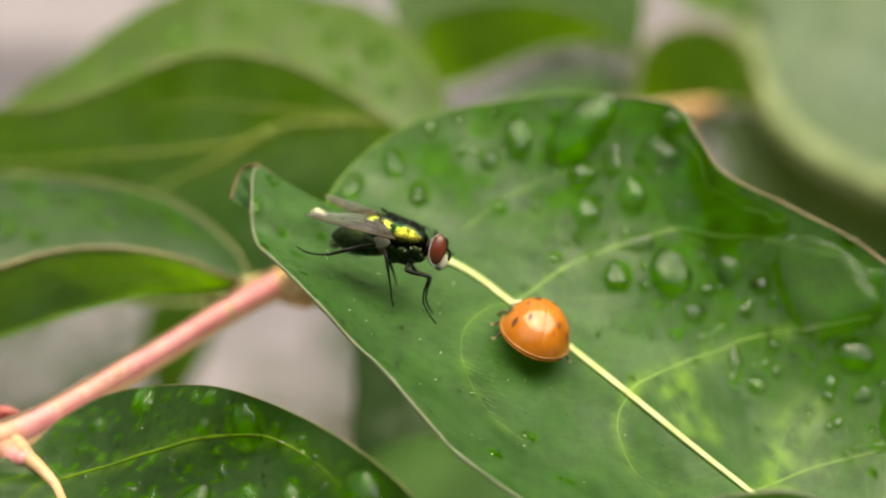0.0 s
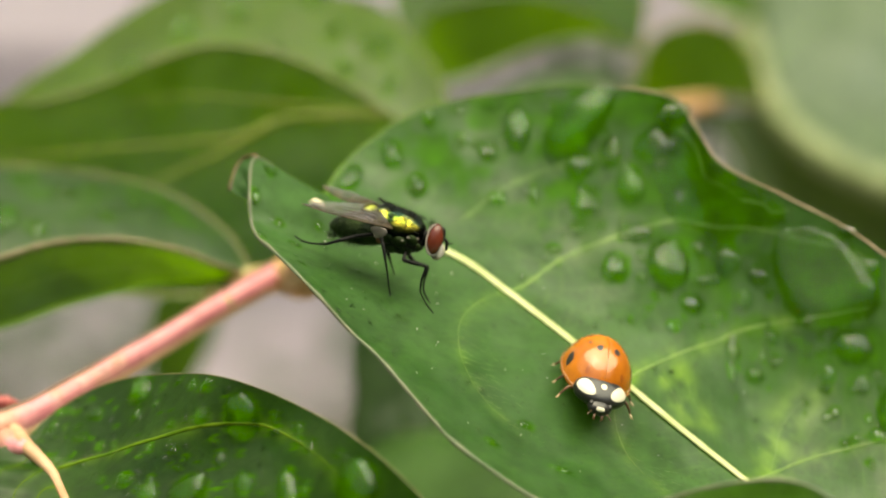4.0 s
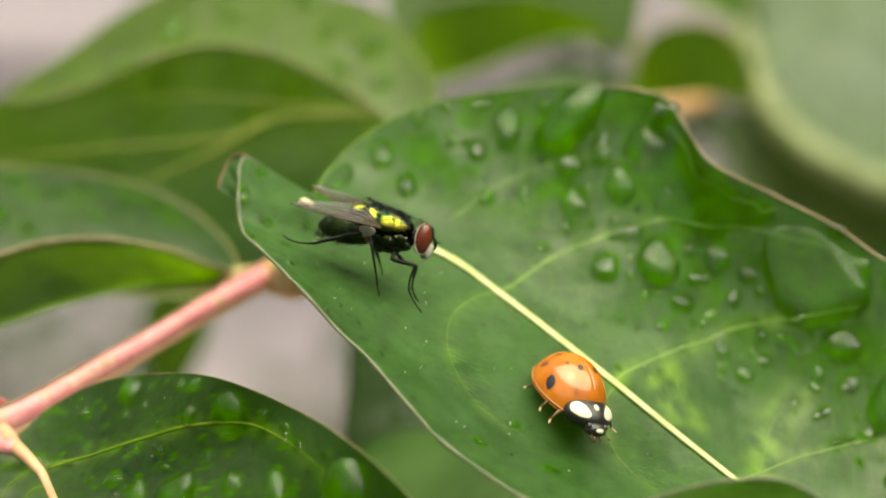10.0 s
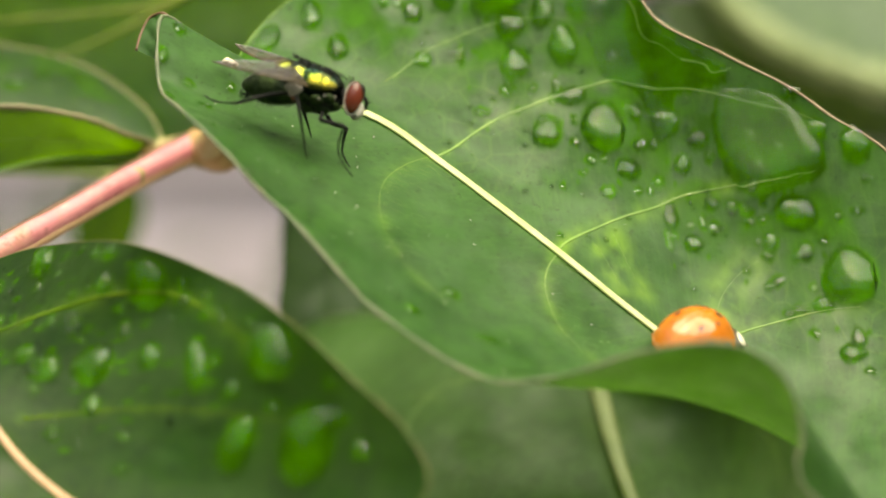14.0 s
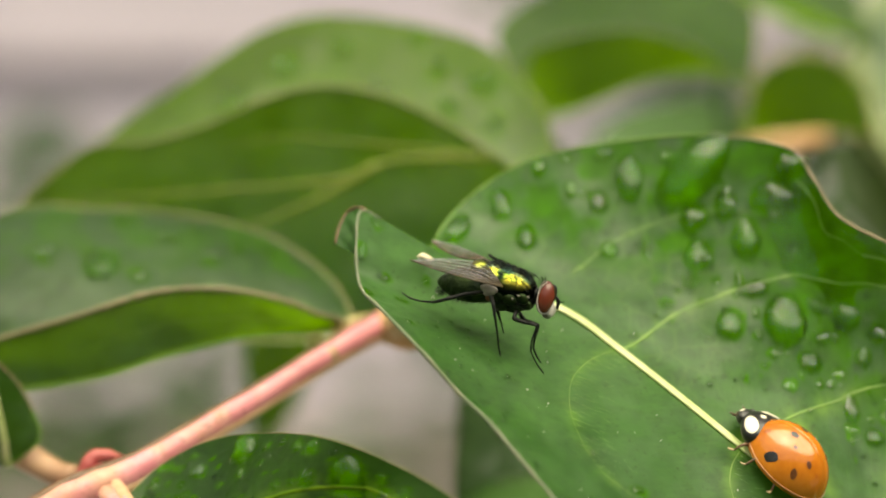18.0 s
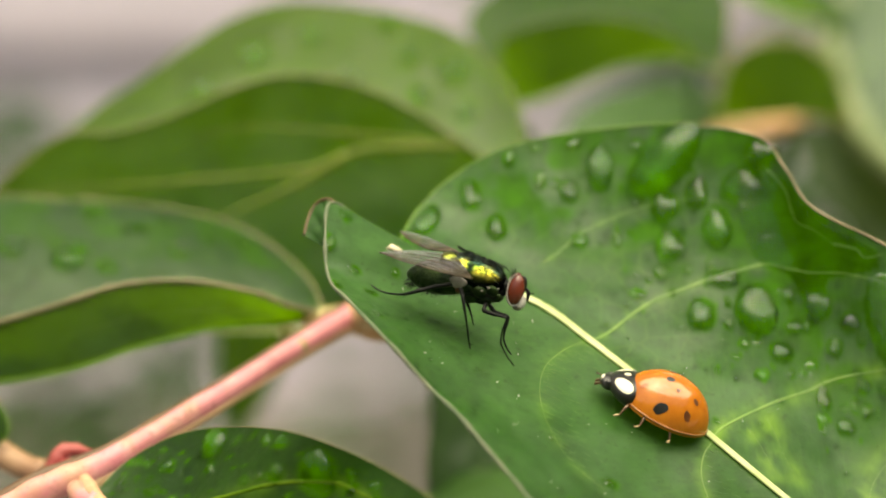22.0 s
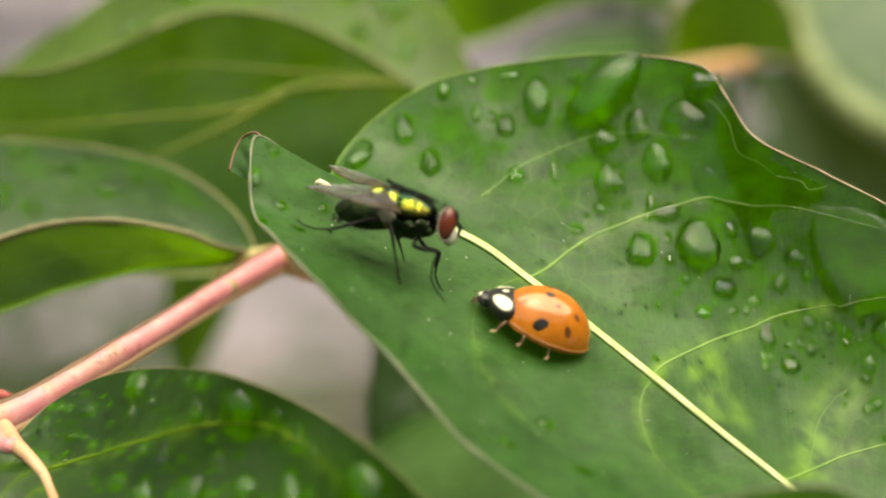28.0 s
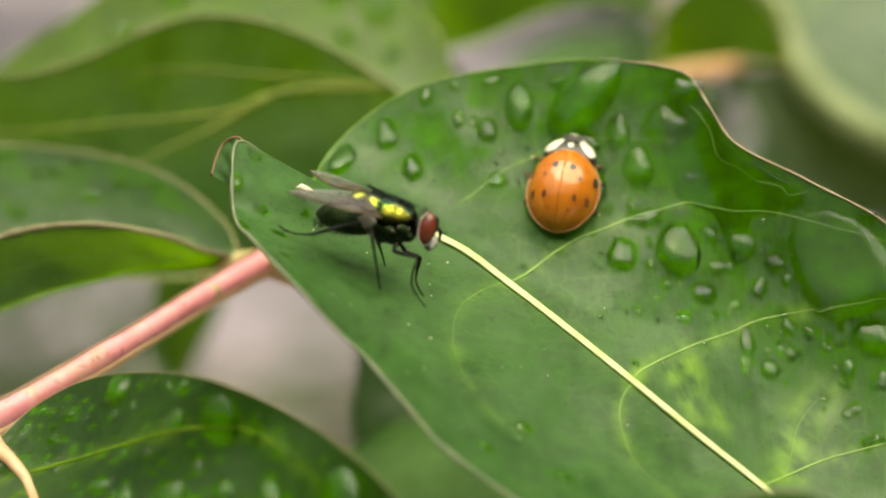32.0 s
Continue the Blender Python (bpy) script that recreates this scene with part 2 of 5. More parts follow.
scol = mixed(snt, scol, (0.30, 0.20, 0.07), ramp(snt, noise_tex(snt, 110, 5, 0.7), [(0.50, (0, 0, 0)), (0.64, (0.55, 0.55, 0.55))]))
scol = mixed(snt, scol, (0.56, 0.37, 0.31), ramp(snt, noise_tex(snt, 800, 5, 0.65), [(0.48, (0, 0, 0)), (0.72, (0.35, 0.35, 0.35))]))
scol = mixed(snt, scol, (0.10, 0.05, 0.03), ramp(snt, noise_tex(snt, 1400, 3), [(0.62, (0, 0, 0)), (0.70, (0.6, 0.6, 0.6))]))
snt.links.new(scol, sb.inputs["Base Color"])
bumped(snt, sb, noise_tex(snt, 600, 3), 0.4, 0.0003)
PETIOLE = plain("petiole", (0.20, 0.19, 0.05), (0.36, 0.27, 0.13), 160, 0.5)
WALL = plain("painted_siding", (0.61, 0.535, 0.635), (0.69, 0.605, 0.71), 6, 0.7, bump=0.1, depth=0.001)
SOIL = plain("gravel_ground", (0.10, 0.09, 0.085), (0.24, 0.215, 0.205), 14, 0.9, bump=0.6, depth=0.01)
TAN_TWIG = plain("twig_tan", (0.36, 0.19, 0.09), (0.46, 0.27, 0.14), 200, 0.5)
BROWN = plain("branch_brown", (0.20, 0.10, 0.06), (0.34, 0.20, 0.12), 200, 0.6, bump=0.4, depth=0.0003)
RIDGE = plain("stem_ridge", (0.065, 0.028, 0.010), (0.12, 0.06, 0.024), 240, 0.55, bump=0.4, depth=0.0003)
STEM_CREAM = plain("stem_cream", (0.36, 0.20, 0.11), (0.46, 0.30, 0.19), 240, 0.5, bump=0.4, depth=0.0003)
STEM_RED = plain("stem_red", (0.24, 0.04, 0.04), (0.36, 0.09, 0.08), 300, 0.5)
NODE = plain("stem_node", (0.20, 0.15, 0.035), (0.42, 0.24, 0.11), 260, 0.6, bump=0.5, depth=0.0003)
HEDGE = plain("hedge_green", (0.008, 0.022, 0.004), (0.035, 0.075, 0.012), 18, 0.6, bump=0.8, depth=0.02)
BARK = plain("bark", (0.07, 0.05, 0.03), (0.20, 0.15, 0.10), 220, 0.8, bump=0.6, depth=0.0006)
FLY_BLACK = plain("fly_black", (0.0015, 0.002, 0.002), (0.006, 0.006, 0.006), 1500, 0.38, spec=0.12)
FLY_DARK = plain("fly_abdomen", (0.003, 0.008, 0.005), (0.030, 0.050, 0.014), 700, 0.42, metallic=0.5, bump=0.6, depth=0.0002, spec=0.15)
FLY_RUST = plain("fly_rust", (0.06, 0.018, 0.010), (0.14, 0.05, 0.025), 1500, 0.5)
FLY_WHITE = plain("fly_silver", (0.30, 0.28, 0.25), (0.52, 0.49, 0.44), 1500, 0.5)
FLY_LIP = plain("fly_scale", (0.15, 0.125, 0.115), (0.27, 0.235, 0.22), 1500, 0.55)
FLY_VEIN = plain("fly_wing_vein", (0.014, 0.010, 0.007), (0.09, 0.06, 0.03), 1500, 0.5)
BUG_ORANGE = plain("elytra_orange", (0.30, 0.080, 0.008), (0.45, 0.145, 0.018), 620, 0.13, bump=0.2, depth=0.00007, spec=0.6)
BUG_BLACK = plain("ladybird_black", (0.006, 0.006, 0.006), (0.02, 0.018, 0.018), 900, 0.3)
BUG_BROWN = plain("ladybird_spot_brown", (0.05, 0.016, 0.008), (0.16, 0.05, 0.015), 900, 0.3)
BUG_FAINT = plain("ladybird_spot_faint", (0.22, 0.06, 0.012), (0.36, 0.10, 0.014), 900, 0.25)
BUG_DARK = plain("ladybird_belly", (0.02, 0.012, 0.008), (0.07, 0.035, 0.02), 900, 0.5)
BUG_WHITE = plain("ladybird_white", (0.48, 0.43, 0.33), (0.66, 0.62, 0.52), 900, 0.3)
BUG_RIM = plain("ladybird_rim", (0.22, 0.08, 0.02), (0.34, 0.15, 0.05), 900, 0.35)
BUG_FOOT = plain("ladybird_foot", (0.30, 0.20, 0.10), (0.50, 0.40, 0.24), 900, 0.35)
BUG_LEG = plain("ladybird_leg", (0.03, 0.014, 0.006), (0.11, 0.05, 0.02), 900, 0.4)

# shiny gold-green of the fly's back
FLY_GREEN, gnt, gb = material("fly_green", 0.24, 1.0)
gcol = ramp(gnt, noise_tex(gnt, 950, 4), [(0.34, (0.006, 0.02, 0.012)), (0.43, (0.07, 0.12, 0.02)), (0.51, (0.26, 0.24, 0.03)), (0.66, (0.46, 0.37, 0.05)), (0.78, (0.56, 0.46, 0.12))])
# bluish black down the middle of the back and on the flank, dark cross furrows
gtc = gnt.nodes.new("ShaderNodeTexCoord")
gsep = gnt.nodes.new("ShaderNodeSeparateXYZ")
gnt.links.new(gtc.outputs["Object"], gsep.inputs[0])
gmap = gnt.nodes.new("ShaderNodeMapRange")
gmap.inputs["From Min"].default_value, gmap.inputs["From Max"].default_value = -0.0015, 0.0015
gnt.links.new(gsep.outputs["Y"], gmap.inputs["Value"])
# bands leave gold on the sides: fly's own colour plus sky's reflection painted in
gband = ramp(gnt, gmap.outputs[0], [(0.0, (0.9, 0.9, 0.9)), (0.09, (0.6, 0.6, 0.6)), (0.13, (0, 0, 0)), (0.32, (0, 0, 0)), (0.37, (0.88, 0.88, 0.88)), (0.69, (0.88, 0.88, 0.88)), (0.75, (0, 0, 0)), (0.90, (0, 0, 0)), (1.0, (0.9, 0.9, 0.9))])
gback = ramp(gnt, noise_tex(gnt, 1500, 4, 0.6), [(0.36, (0.005, 0.018, 0.015)), (0.54, (0.045, 0.11, 0.085)), (0.72, (0.15, 0.22, 0.15))])
gcol = mixed(gnt, gcol, gback, gband)
gwave = gnt.nodes.new("ShaderNodeMapRange")
gwave.inputs["From Min"].default_value, gwave.inputs["From Max"].default_value = -0.002, 0.002
gnt.links.new(gsep.outputs["X"], gwave.inputs["Value"])
gfur = ramp(gnt, gwave.outputs[0], [(0.0, (0.2, 0.2, 0.2)), (0.34, (0.0, 0.0, 0.0)), (0.40, (0.9, 0.9, 0.9)), (0.47, (0.0, 0.0, 0.0)), (0.66, (0.0, 0.0, 0.0)), (0.69, (0.6, 0.6, 0.6)), (0.72, (0.0, 0.0, 0.0)), (1.0, (0.3, 0.3, 0.3))])
gcol = mixed(gnt, gcol, (0.004, 0.010, 0.008), gfur)
glow = gnt.nodes.new("ShaderNodeMapRange")
glow.inputs["From Min"].default_value, glow.inputs["From Max"].default_value = 0.0003, 0.0008
gnt.links.new(gsep.outputs["Z"], glow.inputs["Value"])
gcol = mixed(gnt, (0.005, 0.008, 0.007), gcol, glow.outputs[0])
gnt.links.new(gcol, gb.inputs["Base Color"])
bumped(gnt, gb, noise_tex(gnt, 2600, 3), 0.35, 0.00006)

FLY_GOLD = plain("fly_gold", (0.01, 0.03, 0.015), (0.32, 0.35, 0.06), 700, 0.26, metallic=1.0, bump=0.35, depth=0.00008)

# the many facets of the eye
FLY_EYE, ent, eb = material("fly_eye", 0.22)
vor = ent.nodes.new("ShaderNodeTexVoronoi")
vor.inputs["Scale"].default_value = 16000
tce = ent.nodes.new("ShaderNodeTexCoord")
ent.links.new(tce.outputs["Object"], vor.inputs["Vector"])
ecol = ramp(ent, noise_tex(ent, 600, 3), [(0.3, (0.055, 0.010, 0.006)), (0.7, (0.12, 0.024, 0.013))])
ent.links.new(ecol, eb.inputs["Base Color"])
bumped(ent, eb, vor.outputs["Distance"], 0.3, 0.00003)

# smoky clear wing skin
FLY_WING, fnt, fb = material("fly_wing", 0.27)
fnt.links.new(ramp(fnt, noise_tex(fnt, 500, 3), [(0.3, (0.05, 0.045, 0.056)), (0.7, (0.21, 0.195, 0.225))]), fb.inputs["Base Color"])
ftr = fnt.nodes.new("ShaderNodeBsdfTransparent")
fmix = fnt.nodes.new("ShaderNodeMixShader")
fmix.inputs[0].default_value = 0.45
fnt.links.new(ftr.outputs[0], fmix.inputs[1])
fnt.links.new(fb.outputs[0], fmix.inputs[2])
fnt.links.new(fmix.outputs[0], fnt.nodes["Material Output"].inputs["Surface"])
WATER, wnt, wb = material("water", 0.0)
wb.inputs["Base Color"].default_value = (0.93, 1.0, 0.86, 1)
wb.inputs["Transmission Weight"].default_value = 1.0
wb.inputs["IOR"].default_value = 1.333
wtr = wnt.nodes.new("ShaderNodeBsdfTransparent")
wtr.inputs["Color"].default_value = (0.95, 1.0, 0.9, 1)
wmix = wnt.nodes.new("ShaderNodeMixShader")
wmix.inputs[0].default_value = 0.87
wnt.links.new(wtr.outputs[0], wmix.inputs[1])
wnt.links.new(wb.outputs[0], wmix.inputs[2])
wnt.links.new(wmix.outputs[0], wnt.nodes["Material Output"].inputs["Surface"])


# ---------------------------------------------------------------- setting
bm = bmesh.new()
bmesh.ops.create_grid(bm, x_segments=60, y_segments=60, size=40)
for v in bm.verts:
    v.co.z = 0.03 * noise.noise(v.co * 0.7)
ground = tagged(part("ground", bm, SOIL), "pale grey gravel ground below the shrub", "ground", kind="structure")

wall = tagged(thing("wall_back", (0, 1.3, 0)), "pale pinkish grey painted board siding of a house", "wall", kind="structure")
for k in range(22):
    bm = bmesh.new()
    z = k * 0.14
    vs = [bm.verts.new(c) for c in ((-4, 1.285, z), (4, 1.285, z), (4, 1.305, z + 0.152), (-4, 1.305, z + 0.152),
                                    (-4, 1.34, z), (4, 1.34, z), (4, 1.34, z + 0.152), (-4, 1.34, z + 0.152))]
    for f in ((0, 1, 2, 3), (5, 4, 7, 6), (4, 5, 1, 0), (3, 2, 6, 7), (4, 0, 3, 7), (1, 5, 6, 2)):
        bm.faces.new([vs[i] for i in f])
    part("board", bm, WALL, wall, smooth=False)


def hedge(name, x0, y0, x1, y1, height):
    """A clipped hedge added out of view between two points, its faces bumpy with leaf masses."""
    a, b = Vector((x0, y0, 0)), Vector((x1, y1, 0))
    d = (b - a).normalized()
    side = Vector((-d.y, d.x, 0))
    bm = bmesh.new()
    n, m = 40, 26
    rows = []
    for i in range(n + 1):
        p = a.lerp(b, i / n)
        row = []
        for j in range(m + 1):
            f = j / m
            if f < 0.4:
                off, z = -0.3, height * f / 0.4
            elif f < 0.6:
                off, z = -0.3 + 0.6 * (f - 0.4) / 0.2, height
            else:
                off, z = 0.3, height * (1 - f) / 0.4
            q = p + side * off + Vector((0, 0, z))
            q += Vector((noise.noise(q * 4), noise.noise(q * 4 + Vector((9, 0, 0))), noise.noise(q * 4 + Vector((0, 9, 0))))) * 0.14
            row.append(bm.verts.new(q))
        rows.append(row)
    for i in range(n):
        for j in range(m):
            bm.faces.new((rows[i][j], rows[i + 1][j], rows[i + 1][j + 1], rows[i][j + 1]))
    return tagged(part(name, bm, HEDGE), "tall dark green hedge added out of view to darken reflections", "hedge", kind="structure")


# added, never in view: they keep low sky out of the reflections
hedge("added_hedge_south", -4, -2.6, 4, -2.6, 2.2)
hedge("added_hedge_west", -3.4, -2.6, -3.4, 1.6, 2.4)
hedge("added_hedge_east", 3.4, -2.6, 3.4, 1.6, 2.4)

# ---------------------------------------------------------------- leaves
def table(v, s):
    """A number, or a straight-lined table of (s, value)."""
    if isinstance(v, (int, float)):
        return v
    for (a, x), (b, y) in zip(v, v[1:]):
        if s <= b:
            f = max(0.0, (s - a) / (b - a))
            f = f * f * (3 - 2 * f)
            return x + (y - x) * f
    return v[-1][1]


class Leaf:
    """A leaf from three lines that run from its base to its tip: the midrib and both margins. cup bends each half out of plane."""

    def __init__(self, mid, near, far, cup=(0.0, 0.0), wave=0.0002, seed=0):
        self.mid, self.sides, self.cup, self.wave, self.seed = mid, {-1: near, 1: far}, cup, wave, seed

    def at(self, s, w):
        """w from -1 (near margin) over 0 (midrib) to 1 (far margin)."""
        k = -1 if w < 0 else 1
        a = abs(w)
        m, e = spline(self.mid, s), spline(self.sides[k], s)
        p = m.lerp(e, a)
        bend = table(self.cup[0 if k < 0 else 1], s)
        d = spline(self.mid, min(s + 0.02, 1)) - spline(self.mid, max(s - 0.02, 0))
        nrm = d.cross(e - m)
        if nrm.length > 1e-12:
            nrm.normalize()
            nrm *= k
            p += nrm * (bend * (e - m).length * 4 * a * (1 - a))
            ripple = math.sin(s * 23 + self.seed + w * 3) * 0.6 + math.sin(s * 51 + w * 9 + self.seed * 2) * 0.25
            p += nrm * (self.wave * ripple * a * (1 - a) * 3)
        return p

    def normal(self, s, w):
        w = max(-0.98, min(0.98, w))
        h = 0.01
        a = self.at(min(s + h, 1), w) - self.at(max(s - h, 0), w)
        b = self.at(s, w + h) - self.at(s, w - h)
        n = a.cross(b)
        return n.normalized() if n.length > 1e-14 else Vector((0, 0, 1))


def build_leaf(name, leaf, blade_mat, label, ns=64, nw=16, veins=(), halo=(), rib=0.0007, margin=0.00009, margin_mat=None, rib_mat=None, vein_r=0.00013, thin=(), rib_from=0.0, vein_mat=None):
    top = tagged(thing(name, leaf.at(0, 0)), label, "leaf", group="leaves of the shrub")
    bm = bmesh.new()
    lay = bm.verts.layers.float_vector.new("blade_place")
    grid = []
    for i in range(ns + 1):
        s = i / ns
        grid.append([bm.verts.new(leaf.at(s, -1 + j / nw)) for j in range(2 * nw + 1)])
    for i in range(ns):
        for j in range(2 * nw):
            bm.faces.new((grid[i][j], grid[i + 1][j], grid[i + 1][j + 1], grid[i][j + 1]))
    for i in range(ns + 1):
        for j in range(2 * nw + 1):
            grid[i][j][lay] = Vector((i / ns * 0.07, (-1 + j / nw) * 0.025, leaf.seed * 0.1))
    bmesh.ops.remove_doubles(bm, verts=bm.verts, dist=1e-6)
    blade = part("blade", bm, blade_mat, top)
    if veins:
        near_veins(leaf, blade.data, list(veins) + [[(0.01 + 0.97 * i / 40, 0.0) for i in range(41)]], halo)
    ss = [rib_from + (1 - rib_from) * i / 60 for i in range(61)]
    nn = [leaf.normal(max(0.02, min(s, 0.98)), 0.0) for s in ss]
    part("midrib", tube([leaf.at(s, 0) + n * rib * 0.15 for s, n in zip(ss, nn)], [rib * (0.52 - 0.24 * s) for s in ss], 10, 0.38, nn), rib_mat or MIDRIB, top, "pale yellow midrib")
    for k, i0, i1 in ((-1, 0, 120), (1, 0, 58), (1, 58, 120)):
        part("margin", tube([leaf.at(i / 120, k) for i in range(i0, i1 + 1)], [margin * (1.4 if k < 0 else 0.9) * (1 + 0.8 * noise.noise(Vector((i * 0.33, k, leaf.seed)))) for i in range(i0, i1 + 1)], 6), (margin_mat if margin_mat else MARGIN if k < 0 else MARGIN_TAN if i0 else VEIN), top, "thin dry pale brown rim")
    for i, v in enumerate(veins):
        vein(leaf, v, vein_r * (thin[i] if i < len(thin) else 1.0), top, vein_mat or VEIN)
    return top


def near_veins(leaf, me, veins, halo):
    """Marks how close each point of the blade lies to a vein."""
    pts = []
    for n, rows in enumerate(veins):
        wide = halo[n] if n < len(halo) else 0.4
        flat = [(i, s, w, 0.0) for i, (s, w) in enumerate(rows)]
        for i in range(4 * (len(rows) - 1) + 1):
            q = (spline(flat, i / 4) - BASE) / MM
            pts.append((*leaf.at(q.x, q.y), 1.0 - 0.6 * (i / (4 * len(rows)) if n < len(veins) - 1 else 0.5), wide * MM))
            pts[-1] = (*pts[-1][:3], pts[-1][3] * min(1.0, wide / 0.8), pts[-1][4])
    pts = np.array(pts)
    co = np.empty(len(me.vertices) * 3)
    me.vertices.foreach_get("co", co)
    co = co.reshape(-1, 3)
    near = np.zeros(len(co))
    for x, y, z, f, wide in pts:
        d2 = ((co - (x, y, z)) ** 2).sum(1)
        near = np.maximum(near, f * np.exp(-d2 / wide ** 2))
    rough = np.array([0.6 + 1.0 * noise.noise(Vector(c) * 700) + 0.5 * noise.noise(Vector(c) * 1900) for c in co])
    att = me.attributes.new("along_vein", "FLOAT", "POINT")
    att.data.foreach_set("value", np.clip(near * rough * 0.9, 0, 1))


def vein(leaf, rows, r, top, mat):
    """A raised vein through rows of (s, w) on a leaf."""
    flat = [(i, s, w, 0.0) for i, (s, w) in enumerate(rows)]
    n = 6 * (len(rows) - 1)
    ps, ns_ = [], []
    for i in range(n + 1):
        q = (spline(flat, i / 6) - BASE) / MM
        s, w = q.x, q.y
        nn = leaf.normal(s, w)
        ps.append(leaf.at(s, w) + nn * 0.00002)
        ns_.append(nn)
    part("vein", tube(ps, [r * (1 - 0.85 * i / n) for i in range(n + 1)], 6, 0.2, ns_), mat, top)


def arc(side, s0, s1, reach):
    """A vein that leaves the midrib at s0 and bends towards the tip."""
    return [(s0 + (s1 - s0) * f ** 1.5, side * (0.02 + reach * math.sin(f * math.pi / 2) ** 0.9)) for f in (0, 0.15, 0.3, 0.5, 0.75, 1)]


def limb_like(points, radii):
    return tube(points, radii, 12)


MAIN = Leaf(
    [(0, -8.2, 2.8, 1.7), (0.1, -3.9, 1.8, 0.6), (0.2, 2.13, 0.1, -1.3), (0.28, 5.88, -2.2, -3.27), (0.36, 9.78, -4.8, -5.47), (0.45, 14.08, -8.1, -7.87), (0.54, 18.28, -10.2, -10.77), (0.62, 22.27, -12.1, -13.45), (0.8, 29.9, -17.3, -18.2), (1, 37.5, -29.4, -23.1)],
    [(0, -8.4, 2.7, 1.6), (0.04, -10.3, 2.4, 3.8), (0.08, -12.6, 1.1, 6.0), (0.12, -12.7, -2.5, 4.8), (0.16, -12.5, -4.2, 3.1), (0.19, -11.9, -6.5, 2.7), (0.22, -10.8, -8.6, 2.6), (0.27, -8.8, -12.9, 2.5), (0.32, -6.9, -14.5, 1.1), (0.37, -5.0, -15.2, -0.9), (0.42, -3.1, -16.7, -2.1), (0.47, -1.3, -18.3, -3.6), (0.52, 0.6, -20.0, -5.2), (0.57, 2.4, -21.5, -6.5), (0.62, 7.5, -23.6, -9.3), (0.67, 10.5, -24.8, -9.6), (0.72, 13.9, -25.7, -8.6), (0.77, 17.1, -26.3, -7.2), (0.82, 20.3, -27.1, -6.1), (0.86, 23.0, -27.1, -6.1), (0.895, 25.1, -28.3, -6.6), (0.92, 26.5, -28.8, -8.4), (0.945, 27.1, -29.7, -10.6), (0.97, 27.4, -31.0, -13.8), (1, 37.5, -29.4, -23.1)],
    [(0, -8.1, 3.8, 1.5), (0.05, -7.5, 7.2, 2.2), (0.1, -5.6, 9.9, 3.8), (0.17, -2.4, 11.7, 5.7), (0.25, 1.1, 12.1, 7.0), (0.35, 5.9, 12.4, 7.8), (0.45, 12.0, 11.6, 8.6), (0.55, 18.3, 8.4, 8.6), (0.6, 20.0, 6.7, 6.8), (0.66, 21.8, 4.8, 4.5), (0.75, 26.6, 3.0, 2.4), (0.85, 32.8, -0.2, -0.5), (0.93, 39.4, -5.6, -6.5), (1, 37.5, -29.4, -23.1)],
    cup=([(0.0, 0.06), (0.2, -0.06), (0.55, -0.06), (0.72, -0.03), (0.86, -0.01), (1.0, -0.03)], [(0.0, -0.04), (0.45, -0.07), (0.65, -0.13), (0.82, -0.12), (1.0, -0.06)]))
CURL = Leaf(
    [(0, -12.0, 1.5, 5.5), (0.3, -12.6, 1.1, 6.0), (0.7, -12.8, -1.4, 4.9), (1, -12.6, -3.0, 4.0)],
    [(0, -12.0, 1.5, 5.5), (0.3, -12.6, 1.1, 6.0), (0.7, -12.8, -1.4, 4.9), (1, -12.6, -3.0, 4.0)],
    [(0, -12.0, 1.5, 5.5), (0.2, -12.8, 2.1, 5.9), (0.5, -13.8, 2.5, 5.4), (0.75, -14.3, 1.7, 4.6), (1, -14.5, 0.3, 3.8)], cup=(0, 0.1), seed=2)
LEFT_LOW = Leaf(
    [(0, -28.8, -9.6, -11.8), (0.15, -26.4, -12.1, -12.7), (0.4, -23.5, -17.8, -13.7), (0.7, -17.5, -24.3, -17.1), (1, -2.4, -35.5, -20.6)],
    [(0, -28.9, -9.7, -12.0), (0.15, -30.6, -9.8, -12.3), (0.4, -33.2, -12.2, -13.1), (0.7, -32.0, -18.5, -15.8), (1, -2.4, -35.5, -20.6)],
    [(0, -28.8, -8.7, -12.1), (0.08, -27.0, -6.1, -11.0), (0.16, -23.4, -6.4, -8.8), (0.26, -19.2, -8.9, -6.9), (0.36, -13.7, -15.4, -4.2), (0.48, -8.3, -17.9, -5.2), (0.6, -3.4, -23.4, -5.7), (0.72, 1.0, -27.4, -8.2), (0.82, 4.3, -30.0, -10.6), (0.91, 4.9, -32.3, -13.6), (1, -2.4, -35.5, -20.6)],
    cup=(0.0, -0.06), seed=3)
LEFT_MID = Leaf(
    [(0, -15.0, 14.1, -8.0), (0.2, -18.2, 12.1, -7.8), (0.4, -22.9, 10.1, -7.4), (0.6, -28.6, 8.7, -8.4), (0.8, -38.0, 8.0, -10.9), (1, -62.0, 10.0, -14.0)],
    [(0, -15.2, 14.2, -7.8), (0.2, -17.1, 10.7, -5.8), (0.35, -19.9, 9.2, -4.0), (0.5, -24.6, 8.5, -2.9), (0.65, -29.9, 8.4, -3.3), (0.8, -36.5, 7.8, -5.3), (1, -62.0, 10.0, -14.0)],
    [(0, -14.9, 15.1, -8.1), (0.12, -16.5, 19.7, -7.2), (0.25, -19.8, 23.5, -5.75), (0.4, -23.8, 26.1, -4.6), (0.55, -29.5, 28.4, -4.05), (0.7, -38.0, 28.5, -3.4), (0.85, -48.0, 27.0, -4.2), (1, -62.0, 10.0, -14.0)],
    cup=(-0.04, -0.09), seed=5)
